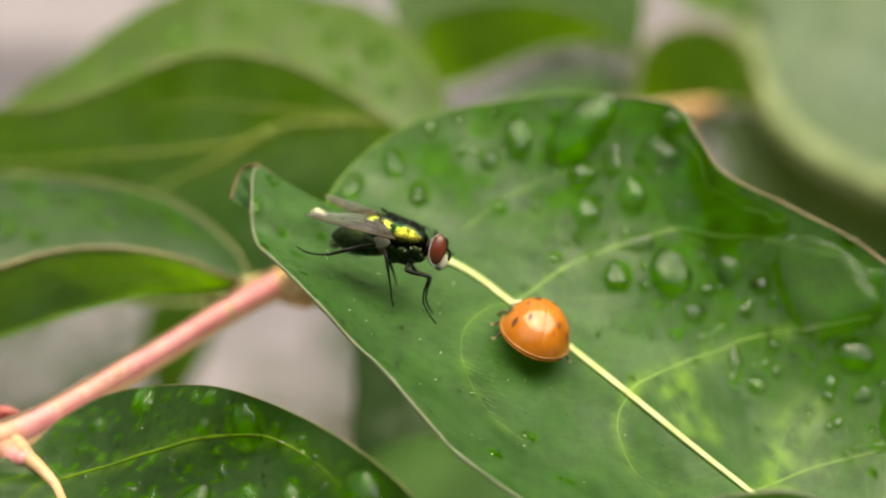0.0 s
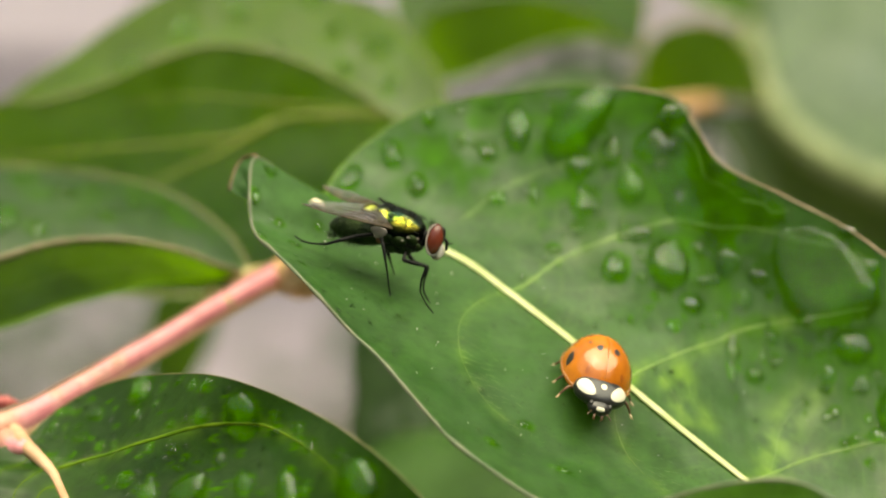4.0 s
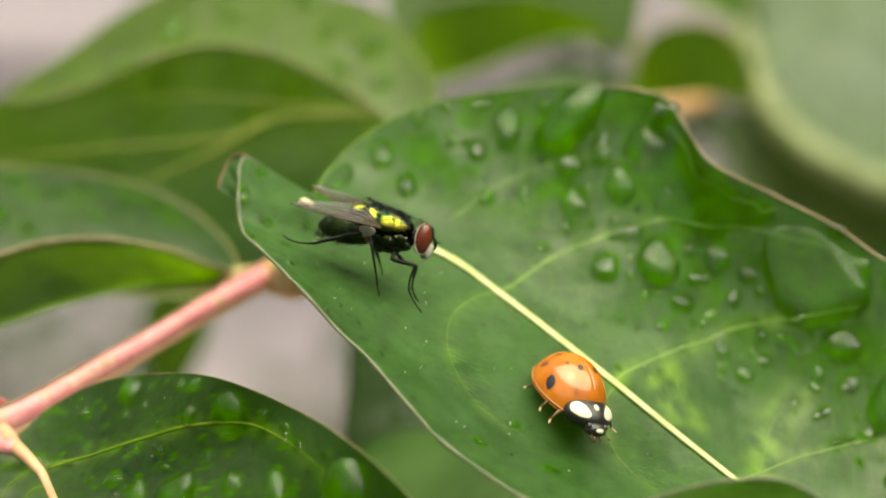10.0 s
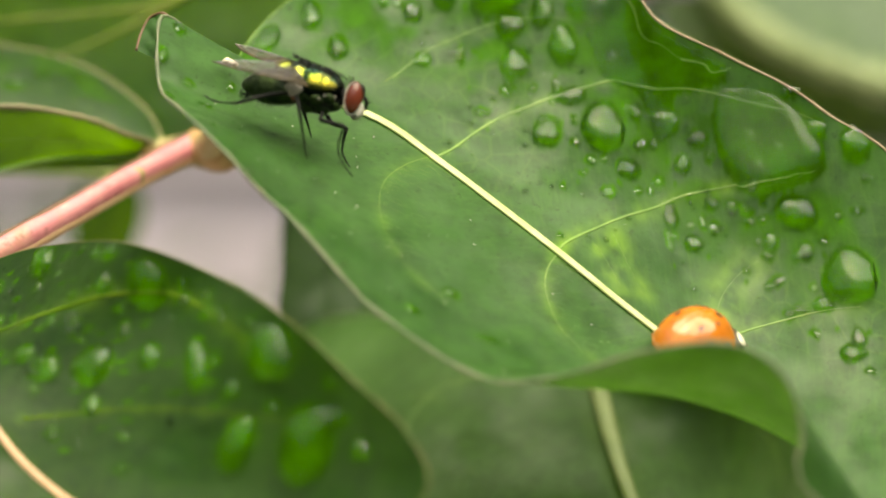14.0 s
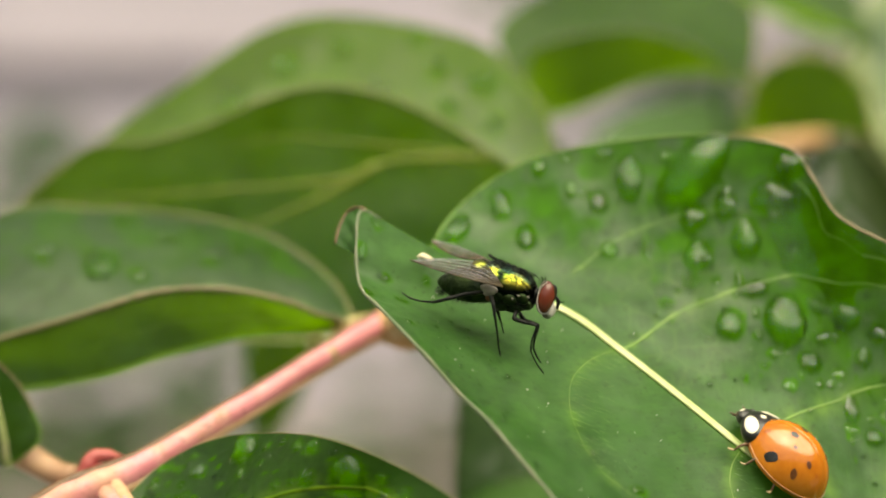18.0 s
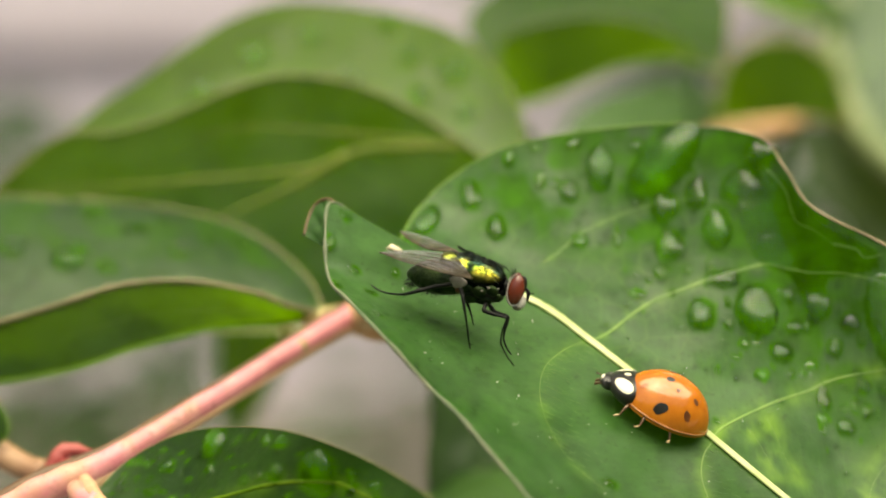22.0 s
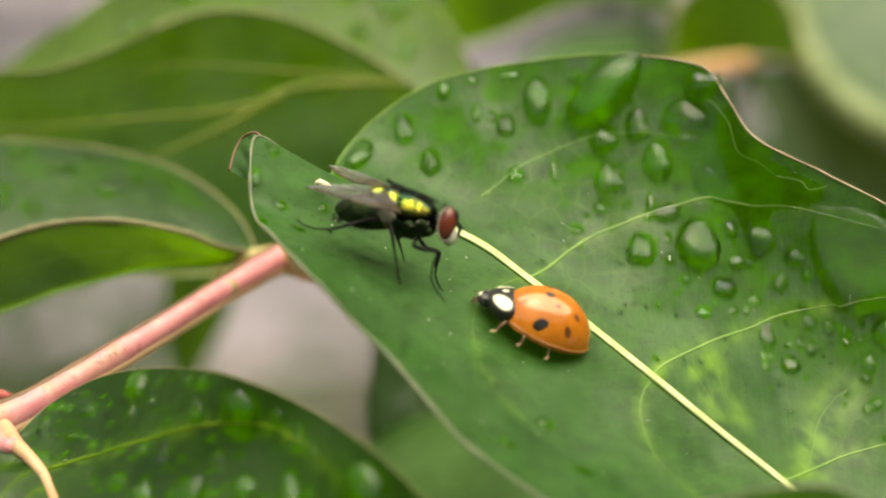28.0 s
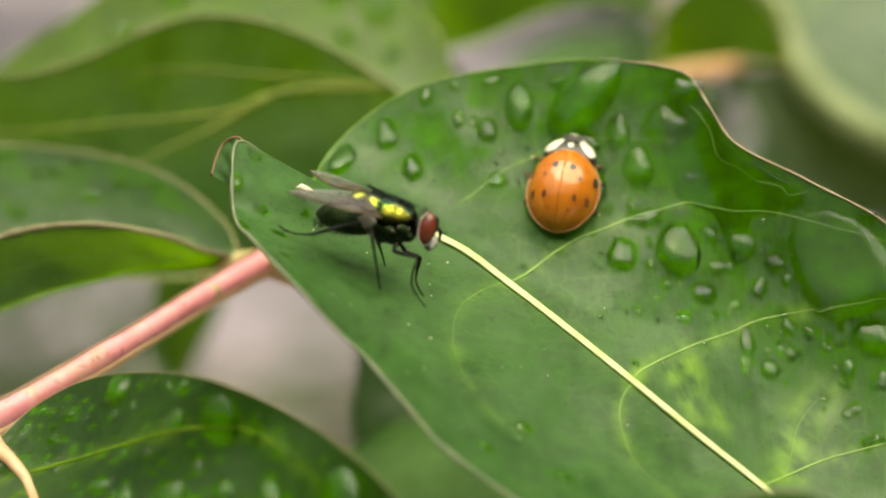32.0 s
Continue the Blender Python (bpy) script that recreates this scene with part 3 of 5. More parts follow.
LEFT_TOP = Leaf(
    [(0, 0.3, 38.9, -4.3), (0.2, -7.2, 30.4, -10.0), (0.4, -17.0, 26.9, -13.9), (0.6, -28.8, 26.7, -14.4), (0.8, -41.9, 27.8, -14.3), (1, -55.9, 30.0, -14.1)],
    [(0, -0.2, 39.0, -4.0), (0.12, -2.7, 35.6, -1.7), (0.25, -8.1, 34.9, 2.3), (0.35, -13.6, 34.8, 5.0), (0.45, -19.1, 35.1, 5.8), (0.55, -24.0, 34.7, 4.8), (0.65, -29.0, 34.0, 2.7), (0.75, -34.2, 33.4, 1.2), (0.85, -41.1, 33.9, -0.4), (1, -55.9, 30.0, -14.1)],
    [(0, 0.8, 40.1, -3.8), (0.1, 0.6, 46.5, -1.0), (0.2, -2.9, 52.1, 2.9), (0.32, -7.9, 56.1, 5.0), (0.44, -15.8, 58.6, 6.1), (0.56, -22.0, 59.7, 6.2), (0.66, -26.5, 59.4, 5.2), (0.76, -30.5, 57.6, 3.3), (0.86, -36.2, 55.2, -0.3), (0.93, -42.0, 52.8, -3.9), (1, -55.9, 30.0, -14.1)],
    cup=(-0.03, -0.06), seed=7)
TOP_MID = Leaf(
    [(0, -1.0, 66.4, -6.6), (0.3, 4.2, 64.3, -4.5), (0.6, 11.1, 65.7, -1.9), (0.8, 16.2, 66.2, -1.4), (1, 21.0, 67.9, -3.4)],
    [(0, -2.2, 68.3, -4.2), (0.2, -1.2, 64.1, 1.5), (0.4, 4.2, 64.0, 3.4), (0.6, 9.8, 64.4, 3.5), (0.8, 15.5, 65.1, 1.6), (1, 21.0, 67.9, -3.4)],
    [(0, -2.8, 69.4, -3.9), (0.15, -5.2, 78.1, -0.2), (0.35, -0.7, 83.6, 2.2), (0.55, 7.3, 86.8, 3.8), (0.75, 16.0, 86.3, 4.1), (0.9, 22.4, 80.5, 1.7), (1, 21.0, 67.9, -3.4)], seed=9)
ROUND = Leaf(
    [(0, 21.9, 83.2, -13.6), (0.4, 26.0, 80.8, -12.2), (0.7, 30.9, 81.1, -12.1), (1, 37.0, 84.1, -13.5)],
    [(0, 21.9, 83.3, -13.3), (0.2, 22.6, 80.4, -6.9), (0.4, 25.0, 80.5, -3.9), (0.6, 29.9, 81.0, -3.4), (0.8, 33.7, 81.3, -6.2), (1, 37.0, 84.1, -13.5)],
    [(0, 22.0, 85.2, -13.8), (0.25, 23.9, 95.5, -9.6), (0.5, 30.9, 100.9, -7.7), (0.75, 36.4, 96.3, -9.5), (1, 37.0, 84.1, -13.5)], seed=11)
RIGHT_TOP = Leaf(
    [(0, 37.9, 112.9, -11.5), (0.25, 41.7, 104.8, -16.3), (0.5, 46.5, 97.1, -19.8), (0.75, 53.1, 91.8, -22.7), (1, 69.4, 83.2, -28.8)],
    [(0, 37.8, 112.7, -11.9), (0.25, 39.7, 99.8, -18.1), (0.5, 44.4, 92.1, -21.7), (0.75, 51.6, 87.0, -24.2), (1, 69.4, 83.2, -28.8)],
    [(0, 38.5, 115.1, -11.3), (0.25, 44.6, 130.1, -5.1), (0.5, 58.9, 135.6, -1.6), (0.75, 74.5, 129.3, -7.2), (1, 69.4, 83.2, -28.8)], seed=13)
FAR_RIGHT = Leaf(
    [(0, 20.6, 119.5, -3.8), (0.5, 31.5, 114.2, -8.2), (1, 41.3, 113.8, -11.0)],
    [(0, 20.6, 119.5, -3.8), (0.5, 29.5, 109.2, -4.2), (1, 41.3, 113.8, -11.0)],
    [(0, 20.6, 119.5, -3.8), (0.5, 34.5, 132.2, -0.7), (1, 41.3, 113.8, -11.0)], seed=14)
BEHIND_DARK = Leaf(
    [(0, 3.7, 109.9, -26.8), (0.5, 16.3, 107.1, -25.1), (1, 33.3, 109.4, -27.3)],
    [(0, 3.7, 109.9, -26.8), (0.5, 17.5, 101.6, -28.4), (1, 33.3, 109.4, -27.3)],
    [(0, 3.7, 109.9, -26.8), (0.2, 7.3, 116.3, -21.7), (0.5, 16.1, 121.7, -20.1), (0.75, 25.6, 121.7, -21.8), (1, 33.3, 109.4, -27.3)], seed=15)
BEHIND_RIGHT = Leaf(
    [(0, 33.1, 109.2, -21.5), (0.4, 41.0, 103.7, -25.0), (0.7, 48.1, 98.9, -29.3), (1, 62.6, 93.5, -35.4)],
    [(0, 33.1, 109.2, -21.5), (0.4, 37.6, 98.2, -28.4), (0.7, 44.1, 94.2, -33.5), (1, 62.6, 93.5, -35.4)],
    [(0, 33.1, 109.2, -21.5), (0.4, 47.3, 113.3, -22.0), (0.7, 55.5, 109.7, -26.1), (1, 62.6, 93.5, -35.4)], seed=16)
BELOW = Leaf(
    [(0, 18.3, 13.6, -22.5), (0.35, 18.7, 8.0, -25.8), (0.6, 19.6, 2.4, -28.8), (0.8, 20.7, -1.8, -31.3), (1, 23.1, -7.5, -37.5)],
    [(0, 18.0, 13.6, -22.5), (0.2, -4.1, 32.0, -30.5), (0.45, -9.5, 22.7, -34.9), (0.75, -0.8, 1.4, -37.0), (1, 23.1, -7.5, -37.5)],
    [(0, 18.5, 13.6, -22.5), (0.2, 30.4, 4.7, -20.5), (0.45, 39.3, 13.8, -32.7), (0.75, 37.7, 16.2, -45.7), (1, 23.1, -7.5, -37.5)], cup=(0.08, 0.12), seed=17)
HANGING = Leaf(
    [(0, -5.0, 39.9, -19.0), (0.4, -3.4, 35.2, -26.2), (0.7, -2.6, 30.7, -32.7), (1, -1.2, 23.2, -47.3)],
    [(0, -5.3, 39.9, -19.0), (0.15, -7.1, 37.8, -21.9), (0.4, -7.5, 34.1, -26.3), (0.7, -7.2, 29.6, -32.8), (1, -1.2, 23.2, -47.3)],
    [(0, -4.7, 39.9, -19.0), (0.2, 0.9, 41.4, -23.6), (0.5, 3.5, 37.4, -31.8), (0.8, 3.5, 30.3, -39.5), (1, -1.2, 23.2, -47.3)], cup=(0.08, 0.05), seed=19)
UNDER_STEM = Leaf(
    [(0, -29.7, 82.3, -34.1), (0.4, -30.6, 80.7, -38.4), (0.7, -31.8, 80.1, -43.1), (1, -32.5, 78.3, -50.9)],
    [(0, -30.0, 82.3, -34.1), (0.3, -33.6, 81.4, -36.5), (0.6, -34.2, 80.6, -41.8), (1, -32.5, 78.3, -50.9)],
    [(0, -29.5, 83.2, -34.4), (0.3, -26.6, 83.2, -37.6), (0.6, -27.3, 82.4, -42.6), (1, -32.5, 78.3, -50.9)], seed=21)
CORNER = Leaf(
    [(0, -40.4, 2.5, -15.4), (0.5, -40.3, 1.7, -11.7), (1, -41.1, 1.9, -5.3)],
    [(0, -40.4, 2.5, -15.4), (0.5, -44.2, 1.5, -11.7), (1, -41.1, 1.9, -5.3)],
    [(0, -40.4, 2.5, -15.4), (0.25, -38.0, 3.4, -13.4), (0.5, -38.6, 4.2, -11.2), (0.75, -39.5, 3.9, -8.9), (1, -41.1, 1.9, -5.3)], seed=23)
main_leaf = build_leaf("dogwood_leaf", MAIN, LEAF, "large wet dark green leaf with curled margin, on a pink stem", 230, 60,
           [[(0.233, 0.346), (0.307, 0.569), (0.36, 0.675), (0.415, 0.745), (0.478, 0.785), (0.533, 0.801)],
            [(0.282, 0.011), (0.381, 0.359), (0.457, 0.509), (0.515, 0.603), (0.584, 0.719), (0.679, 0.855), (0.745, 0.897), (0.798, 0.925), (0.839, 0.956)],
            [(0.452, 0.009), (0.481, 0.1), (0.567, 0.309), (0.66, 0.533), (0.734, 0.653), (0.787, 0.735), (0.83, 0.816)],
            [(0.632, 0.017), (0.73, 0.234), (0.808, 0.401), (0.866, 0.535)],
            [(0.56, 0.93), (0.585, 0.944), (0.605, 0.944), (0.618, 0.91), (0.636, 0.92), (0.662, 0.945), (0.69, 0.938)],
            [(0.674, 0.117), (0.692, 0.21), (0.707, 0.301), (0.734, 0.405), (0.76, 0.482)],
            [(0.277, -0.014), (0.286, -0.136), (0.308, -0.282), (0.342, -0.416), (0.387, -0.536), (0.436, -0.617), (0.48, -0.65), (0.516, -0.634)],
            [(0.455, -0.014), (0.474, -0.099), (0.505, -0.187), (0.544, -0.258), (0.583, -0.316), (0.616, -0.351)],
            [(0.69, 0.938), (0.719, 0.952), (0.728, 0.94), (0.744, 0.96), (0.752, 0.975)],
            [(0.515, 0.14), (0.53, 0.11), (0.545, 0.06)],
            [(0.545, 0.22), (0.56, 0.16), (0.575, 0.10)]], thin=(0.35, 0.8, 0.9, 0.8, 0.6, 0.2, 0.3, 0.4, 0.6, 0.12, 0.12), halo=(0.3, 0.4, 0.7, 0.55, 0.3, 1.4, 0.45, 0.5, 0.35, 0.95, 0.95))
bm = bmesh.new()
grid = [[bm.verts.new(CURL.at(i / 24, j / 8)) for j in range(9)] for i in range(25)]
for i in range(24):
    for j in range(8):
        bm.faces.new((grid[i][j], grid[i + 1][j], grid[i + 1][j + 1], grid[i][j + 1]))
bmesh.ops.remove_doubles(bm, verts=bm.verts, dist=1e-6)
part("petiole_stub", limb_like([mm(q) for q in [(-8.5, -1.3, 3.4), (-8.2, -1.3, 3.5), (-7.8, -1.3, 3.3), (-7.4, -1.4, 3.2)]], [0.0001, 0.00024, 0.00024, 0.0001]), RIB_CREAM, main_leaf, "pale cream end of the leaf stalk")
lobe = part("curled_lobe", bm, LEAF, main_leaf, "thin curled lobe at the base")
part("margin", tube([CURL.at(i / 40, 1) for i in range(41)], [0.00012 - 0.00002 * i / 40 for i in range(41)], 6), RIDGE, lobe, "brownish dry rim")
low_leaf = build_leaf("dogwood_leaf", LEFT_LOW, LEAF_DARK, "wet dark green leaf covered in rain drops below the stem", 150, 40,
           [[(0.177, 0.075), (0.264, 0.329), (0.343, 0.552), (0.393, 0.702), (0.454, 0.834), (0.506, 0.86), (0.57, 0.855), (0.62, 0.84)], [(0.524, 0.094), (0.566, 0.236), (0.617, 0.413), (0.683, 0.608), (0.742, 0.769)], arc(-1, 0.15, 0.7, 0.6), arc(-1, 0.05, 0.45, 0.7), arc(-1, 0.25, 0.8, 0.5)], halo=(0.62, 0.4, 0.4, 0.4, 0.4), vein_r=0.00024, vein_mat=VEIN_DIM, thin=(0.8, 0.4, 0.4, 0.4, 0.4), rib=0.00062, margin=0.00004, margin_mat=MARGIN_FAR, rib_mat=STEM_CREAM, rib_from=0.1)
mid_leaf = build_leaf("dogwood_leaf", LEFT_MID, LEAF_BLUISH, "folded green leaf with a pale rim beside the stem", 60, 14,
           [arc(-1, 0.1, 0.75, 0.45), arc(1, 0.15, 0.8, 0.6), arc(1, 0.35, 0.95, 0.5)], margin=0.00016, margin_mat=RIM_DULL, rib_mat=VEIN)
top_leaf = build_leaf("dogwood_leaf", LEFT_TOP, LEAF_FAR, "large folded green leaf with light shining through its underside", 70, 16,
           [[(0.18, -0.93), (0.25, -0.85), (0.344, -0.787), (0.438, -0.787), (0.531, -0.825), (0.613, -0.85)], [(0.17, -0.95), (0.25, -0.812), (0.344, -0.713), (0.412, -0.631), (0.525, -0.625), (0.719, -0.706), (0.85, -0.72)], [(0.36, -0.69), (0.431, -0.575), (0.506, -0.506), (0.562, -0.469)], arc(1, 0.15, 0.8, 0.6), arc(1, 0.3, 0.95, 0.5)], margin=0.00010, margin_mat=MARGIN_FAR, vein_r=0.0004, vein_mat=VEIN_FAR, halo=(0.5, 0.7, 0.5, 0.5, 0.5), thin=(0.6, 1.0, 1.0, 0.4, 0.4))
build_leaf("dogwood_leaf", TOP_MID, LEAF_SIDE, "folded green leaf far back in the shrub", 30, 10, [arc(1, 0.2, 0.8, 0.6)])
build_leaf("dogwood_leaf", ROUND, LEAF_SIDE, "small rounded green leaf far back in the shrub", 30, 10, margin_mat=PETIOLE, rib_mat=STEM)
build_leaf("dogwood_leaf", RIGHT_TOP, LEAF_PALE, "broad pale green leaf at the back of the shrub", 30, 10, [arc(1, 0.2, 0.8, 0.6)], rib_mat=LEAF_PALE, margin=0.0013, margin_mat=RIM_PALE)
build_leaf("dogwood_leaf", FAR_RIGHT, LEAF_SIDE, "green leaf deep in the shrub", 24, 8, rib_mat=LEAF, margin_mat=LEAF)
build_leaf("dogwood_leaf", BEHIND_DARK, LEAF_SMOOTH, "dark bluish green leaf deep in the shrub", 24, 8, rib_mat=LEAF, margin_mat=LEAF)
build_leaf("dogwood_leaf", BEHIND_RIGHT, LEAF_PALE, "shaded green leaf behind the large one", 24, 8, rib_mat=LEAF, margin_mat=LEAF)
build_leaf("dogwood_leaf", BELOW, LEAF_SMOOTH, "smooth green leaf hanging below the large one", 40, 14, [arc(1, 0.25, 0.8, 0.6), arc(-1, 0.3, 0.8, 0.6)], rib=0.0017, rib_mat=RIB_OLIVE)
build_leaf("dogwood_leaf", HANGING, LEAF_DARK, "shaded leaf hanging under the large leaf", 40, 12, [arc(1, 0.2, 0.8, 0.6)], rib_mat=LEAF_DARK, margin_mat=LEAF_DARK)
build_leaf("dogwood_leaf", UNDER_STEM, LEAF_SIDE, "small green leaf under the pink twig", 24, 10, rib_mat=LEAF, margin_mat=LEAF)
build_leaf("dogwood_leaf", CORNER, LEAF_DARK, "dark green leaf beside the stem fork", 24, 10)


# ---------------------------------------------------------------- stem
stem_pts = [mm(p) for p in [(-39.5, -9.8, -15.4), (-35.7, -8.2, -13.9), (-32.7, -6.7, -12.75), (-30.3, -5.4, -12.25), (-28.2, -4.1, -11.65), (-25.2, -1.6, -10.6), (-20.7, 3.0, -9.35), (-16.9, 7.6, -8.4), (-14.1, 11.9, -8.1), (-11.9, 15.2, -8.0)]]
stem = tagged(thing("pink_twig", stem_pts[0]), "smooth pink twig that carries the leaves", "twig")


def limb(points, radii, per=6, lumps=0.08, seed=0.0, sides=20):
    """A tube that glides through points, with slight swellings."""
    rows = [(i, *((p - BASE) / MM)) for i, p in enumerate(points)]
    n = per * (len(points) - 1)
    ps, rs = [], []
    for i in range(n + 1):
        f = i / per
        k = min(int(f), len(points) - 2)
        u = f - k
        u = u * u * (3 - 2 * u)
        ps.append(spline(rows, f))
        rs.append((radii[k] + (radii[k + 1] - radii[k]) * u) * (1 + lumps * noise.noise(Vector((i * 0.35, seed, 0)))))
    return tube(ps, rs, sides)


STEM_R = [0.0013, 0.0014, 0.00148, 0.0014, 0.00126, 0.00116, 0.00112, 0.0011, 0.00116, 0.0013]
part("shaft", limb(stem_pts, [0.84 * r for r in STEM_R]), STEM, stem)
part("ridge", limb([p + Vector((-0.32, 0.0, 0.57)) * r for p, r in zip(stem_pts, STEM_R)], [0.33 * r for r in STEM_R], 6, 0.12, 2.0, 12), RIDGE, stem, "tan brown ridge along the twig's upper side")
part("ridge", limb([p + Vector((0.32, -0.45, -0.46)) * r for p, r in zip(stem_pts[3:], STEM_R[3:])], [0.35 * r for r in STEM_R[3:]], 6, 0.12, 4.0, 12), STEM_CREAM, stem, "yellowish ridge along the twig's lower side")
part("node", limb([mm(p) for p in [(-12.7, 14.0, -8.2), (-11.6, 14.1, -8.1), (-10.1, 12.1, -7.8), (-9.3, 10.3, -6.8)]], [0.0013, 0.0016, 0.0015, 0.0006]), NODE, stem, "greenish brown node")
part("petiole", limb([mm(p) for p in [(-11.0, 12.2, -7.3), (-10.0, 8.8, -4.9), (-9.1, 5.8, -1.6), (-8.4, 3.1, 1.3), (-7.7, 2.4, 1.8)]], [0.0012, 0.001, 0.0008, 0.0007, 0.0005]), PETIOLE, stem, "green petiole of the large leaf")
part("petiole", limb([mm(p) for p in [(-30.5, -5.4, -12.3), (-29.4, -7.8, -12.2), (-28.5, -9.7, -12.1), (-27.0, -11.4, -12.5), (-25.5, -13.3, -13.1)]], [0.0004, 0.0006, 0.00058, 0.00045, 0.0003]), STEM_CREAM, stem, "short pinkish petiole of the drop-covered leaf")
part("petiole", limb([mm(p) for p in [(-12.0, 14.2, -7.8), (-13.4, 14.1, -7.9), (-15.0, 14.1, -8.0), (-16.5, 13.1, -7.9)]], [0.001, 0.0008, 0.0006, 0.0005]), PETIOLE, stem)
part("branch", limb([mm(p) for p in [(-35.2, 2.5, -16.3), (-37.2, 3.5, -16.1), (-40.1, 4.8, -15.1), (-43.9, 6.1, -13.8)]], [0.001, 0.001, 0.0011, 0.0011]), BROWN, stem, "thin brownish side branch")
part("bud_scale", limb([mm(p) for p in [(-33.4, -2.2, -14.4), (-33.1, -1.9, -13.3), (-32.7, -1.6, -12.5), (-31.9, -1.3, -12.4), (-30.6, -1.0, -12.7)]], [0.0007, 0.0008, 0.0006, 0.00045, 0.0002], 4, 0.35, 3.0), STEM_RED, stem, "red bud scale at the fork")
part("bud_scale", limb([mm(p) for p in [(-33.0, -3.0, -14.3), (-32.4, -2.9, -13.4), (-31.7, -2.7, -12.9), (-31.0, -2.4, -12.9)]], [0.0006, 0.0007, 0.0005, 0.0002], 4, 0.35, 8.0), STEM_RED, stem, "red bud scale at the fork")
part("bud_scale", limb([mm(p) for p in [(-30.5, -7.6, -12.2), (-29.7, -8.8, -12.5), (-28.8, -9.8, -12.2), (-28.4, -9.6, -11.7)]], [0.0006, 0.0008, 0.0007, 0.0004], 4, 0.25, 5.0), STEM, stem, "small pinkish bud scale")
# the woody branch that carries the leaves behind, hidden by the large leaf
HUB = mm([(20.3, 48.3, -22.3)][0])
trunk = tagged(thing("shrub_branch", (HUB.x + 0.02, HUB.y + 0.03, 0.0)), "brown woody branch of the shrub rising from the soil", "branch")
part("shaft", limb([Vector((HUB.x + 0.02, HUB.y + 0.04, -0.02)), Vector((HUB.x + 0.015, HUB.y + 0.03, 0.2)), Vector((HUB.x + 0.01, HUB.y + 0.02, 0.42)), HUB - Vector((0, -0.004, 0.03)), HUB], [0.005, 0.004, 0.0035, 0.0025, 0.002]), BARK, trunk)


def twig_to(leaf, start):
    end = leaf.at(0.0, 0.0)
    mid = start.lerp(end, 0.5) + Vector((0, 0.003, -0.003))
    part("twig", limb([start, mid, end], [0.0010, 0.0006, 0.0005], 6), LEAF_DARK, trunk)


part("twig", limb([mm(q) for q in [(18.2, 74.3, -13.7), (20.3, 74.0, -11.9), (23.0, 74.3, -11.4), (26.4, 75.5, -11.4), (30.3, 79.8, -12.0)]], [0.0006, 0.0010, 0.0011, 0.0011, 0.0008], 6), TAN_TWIG, trunk, "tan young twig")
for lf in (TOP_MID, ROUND, RIGHT_TOP, FAR_RIGHT, BEHIND_DARK, BEHIND_RIGHT, LEFT_TOP, BELOW, HANGING):
    twig_to(lf, HUB)
part("twig", limb([UNDER_STEM.at(0, 0), UNDER_STEM.at(0, 0).lerp(mm([(-16.0, 7.7, -8.0)][0]), 0.5), mm([(-16.0, 7.7, -8.0)][0])], [0.0004, 0.0005, 0.0006], 6), PETIOLE, trunk)
part("twig", limb([Vector((HUB.x + 0.01, HUB.y + 0.02, 0.42)), Vector((-0.02, 0.06, 0.47)), Vector((-0.055, 0.01, 0.53)), stem_pts[0]], [0.003, 0.0026, 0.0022, 0.0018]), BARK, trunk)


# ---------------------------------------------------------------- far plants
def leaf_cluster(name, label, centre, spread, count, size, seed, mat):
    """Many small pointed leaves about a place, joined into one."""
    rnd = random.Random(seed)
    verts, faces = [], []
    for _ in range(count):
        c = Vector(centre) + Vector((rnd.gauss(0, spread[0]), rnd.gauss(0, spread[1]), rnd.gauss(0, spread[2])))
        q = Euler((rnd.uniform(-0.9, 0.9), rnd.uniform(-0.9, 0.9), rnd.uniform(0, 6.28))).to_matrix()
        l, w = size * rnd.uniform(0.6, 1.3), size * rnd.uniform(0.25, 0.45)
        k = len(verts)
        for x, y, z in ((0, 0, 0), (l * 0.35, w, l * 0.06), (l, 0, -l * 0.12), (l * 0.35, -w, l * 0.06), (l * 0.4, 0, -l * 0.03)):
            verts.append(c + q @ Vector((x, y, z)))
        faces += [(k, k + 1, k + 4), (k + 1, k + 2, k + 4), (k + 2, k + 3, k + 4), (k + 3, k, k + 4)]
    me = bpy.data.meshes.new(name)
    me.from_pydata(verts, [], faces)
    me.materials.append(mat)
    return tagged(new(name, me), label, "plants", kind="stuff")


leaf_cluster("low_plants", "dark green low plants by the wall", (-0.22, 1.05, 0.06), (0.2, 0.08, 0.07), 160, 0.05, 4, LEAF)
leaf_cluster("low_plants", "dark green low plants by the wall", (0.35, 1.0, 0.25), (0.16, 0.08, 0.16), 700, 0.05, 5, LEAF)
leaf_cluster("low_plants", "dark green low plants by the wall", mm([(-237.7, 849.2, -385.8)][0]), (0.04, 0.05, 0.018), 70, 0.03, 6, LEAF)
leaf_cluster("low_plants", "dark green low plants by the wall", mm([(-256.2, 841.9, -262.8)][0]), (0.012, 0.03, 0.009), 46, 0.024, 7, LEAF)

# ---------------------------------------------------------------- rain drops
WETTED = []     # where drops lie: leaf, place, axes, half-widths


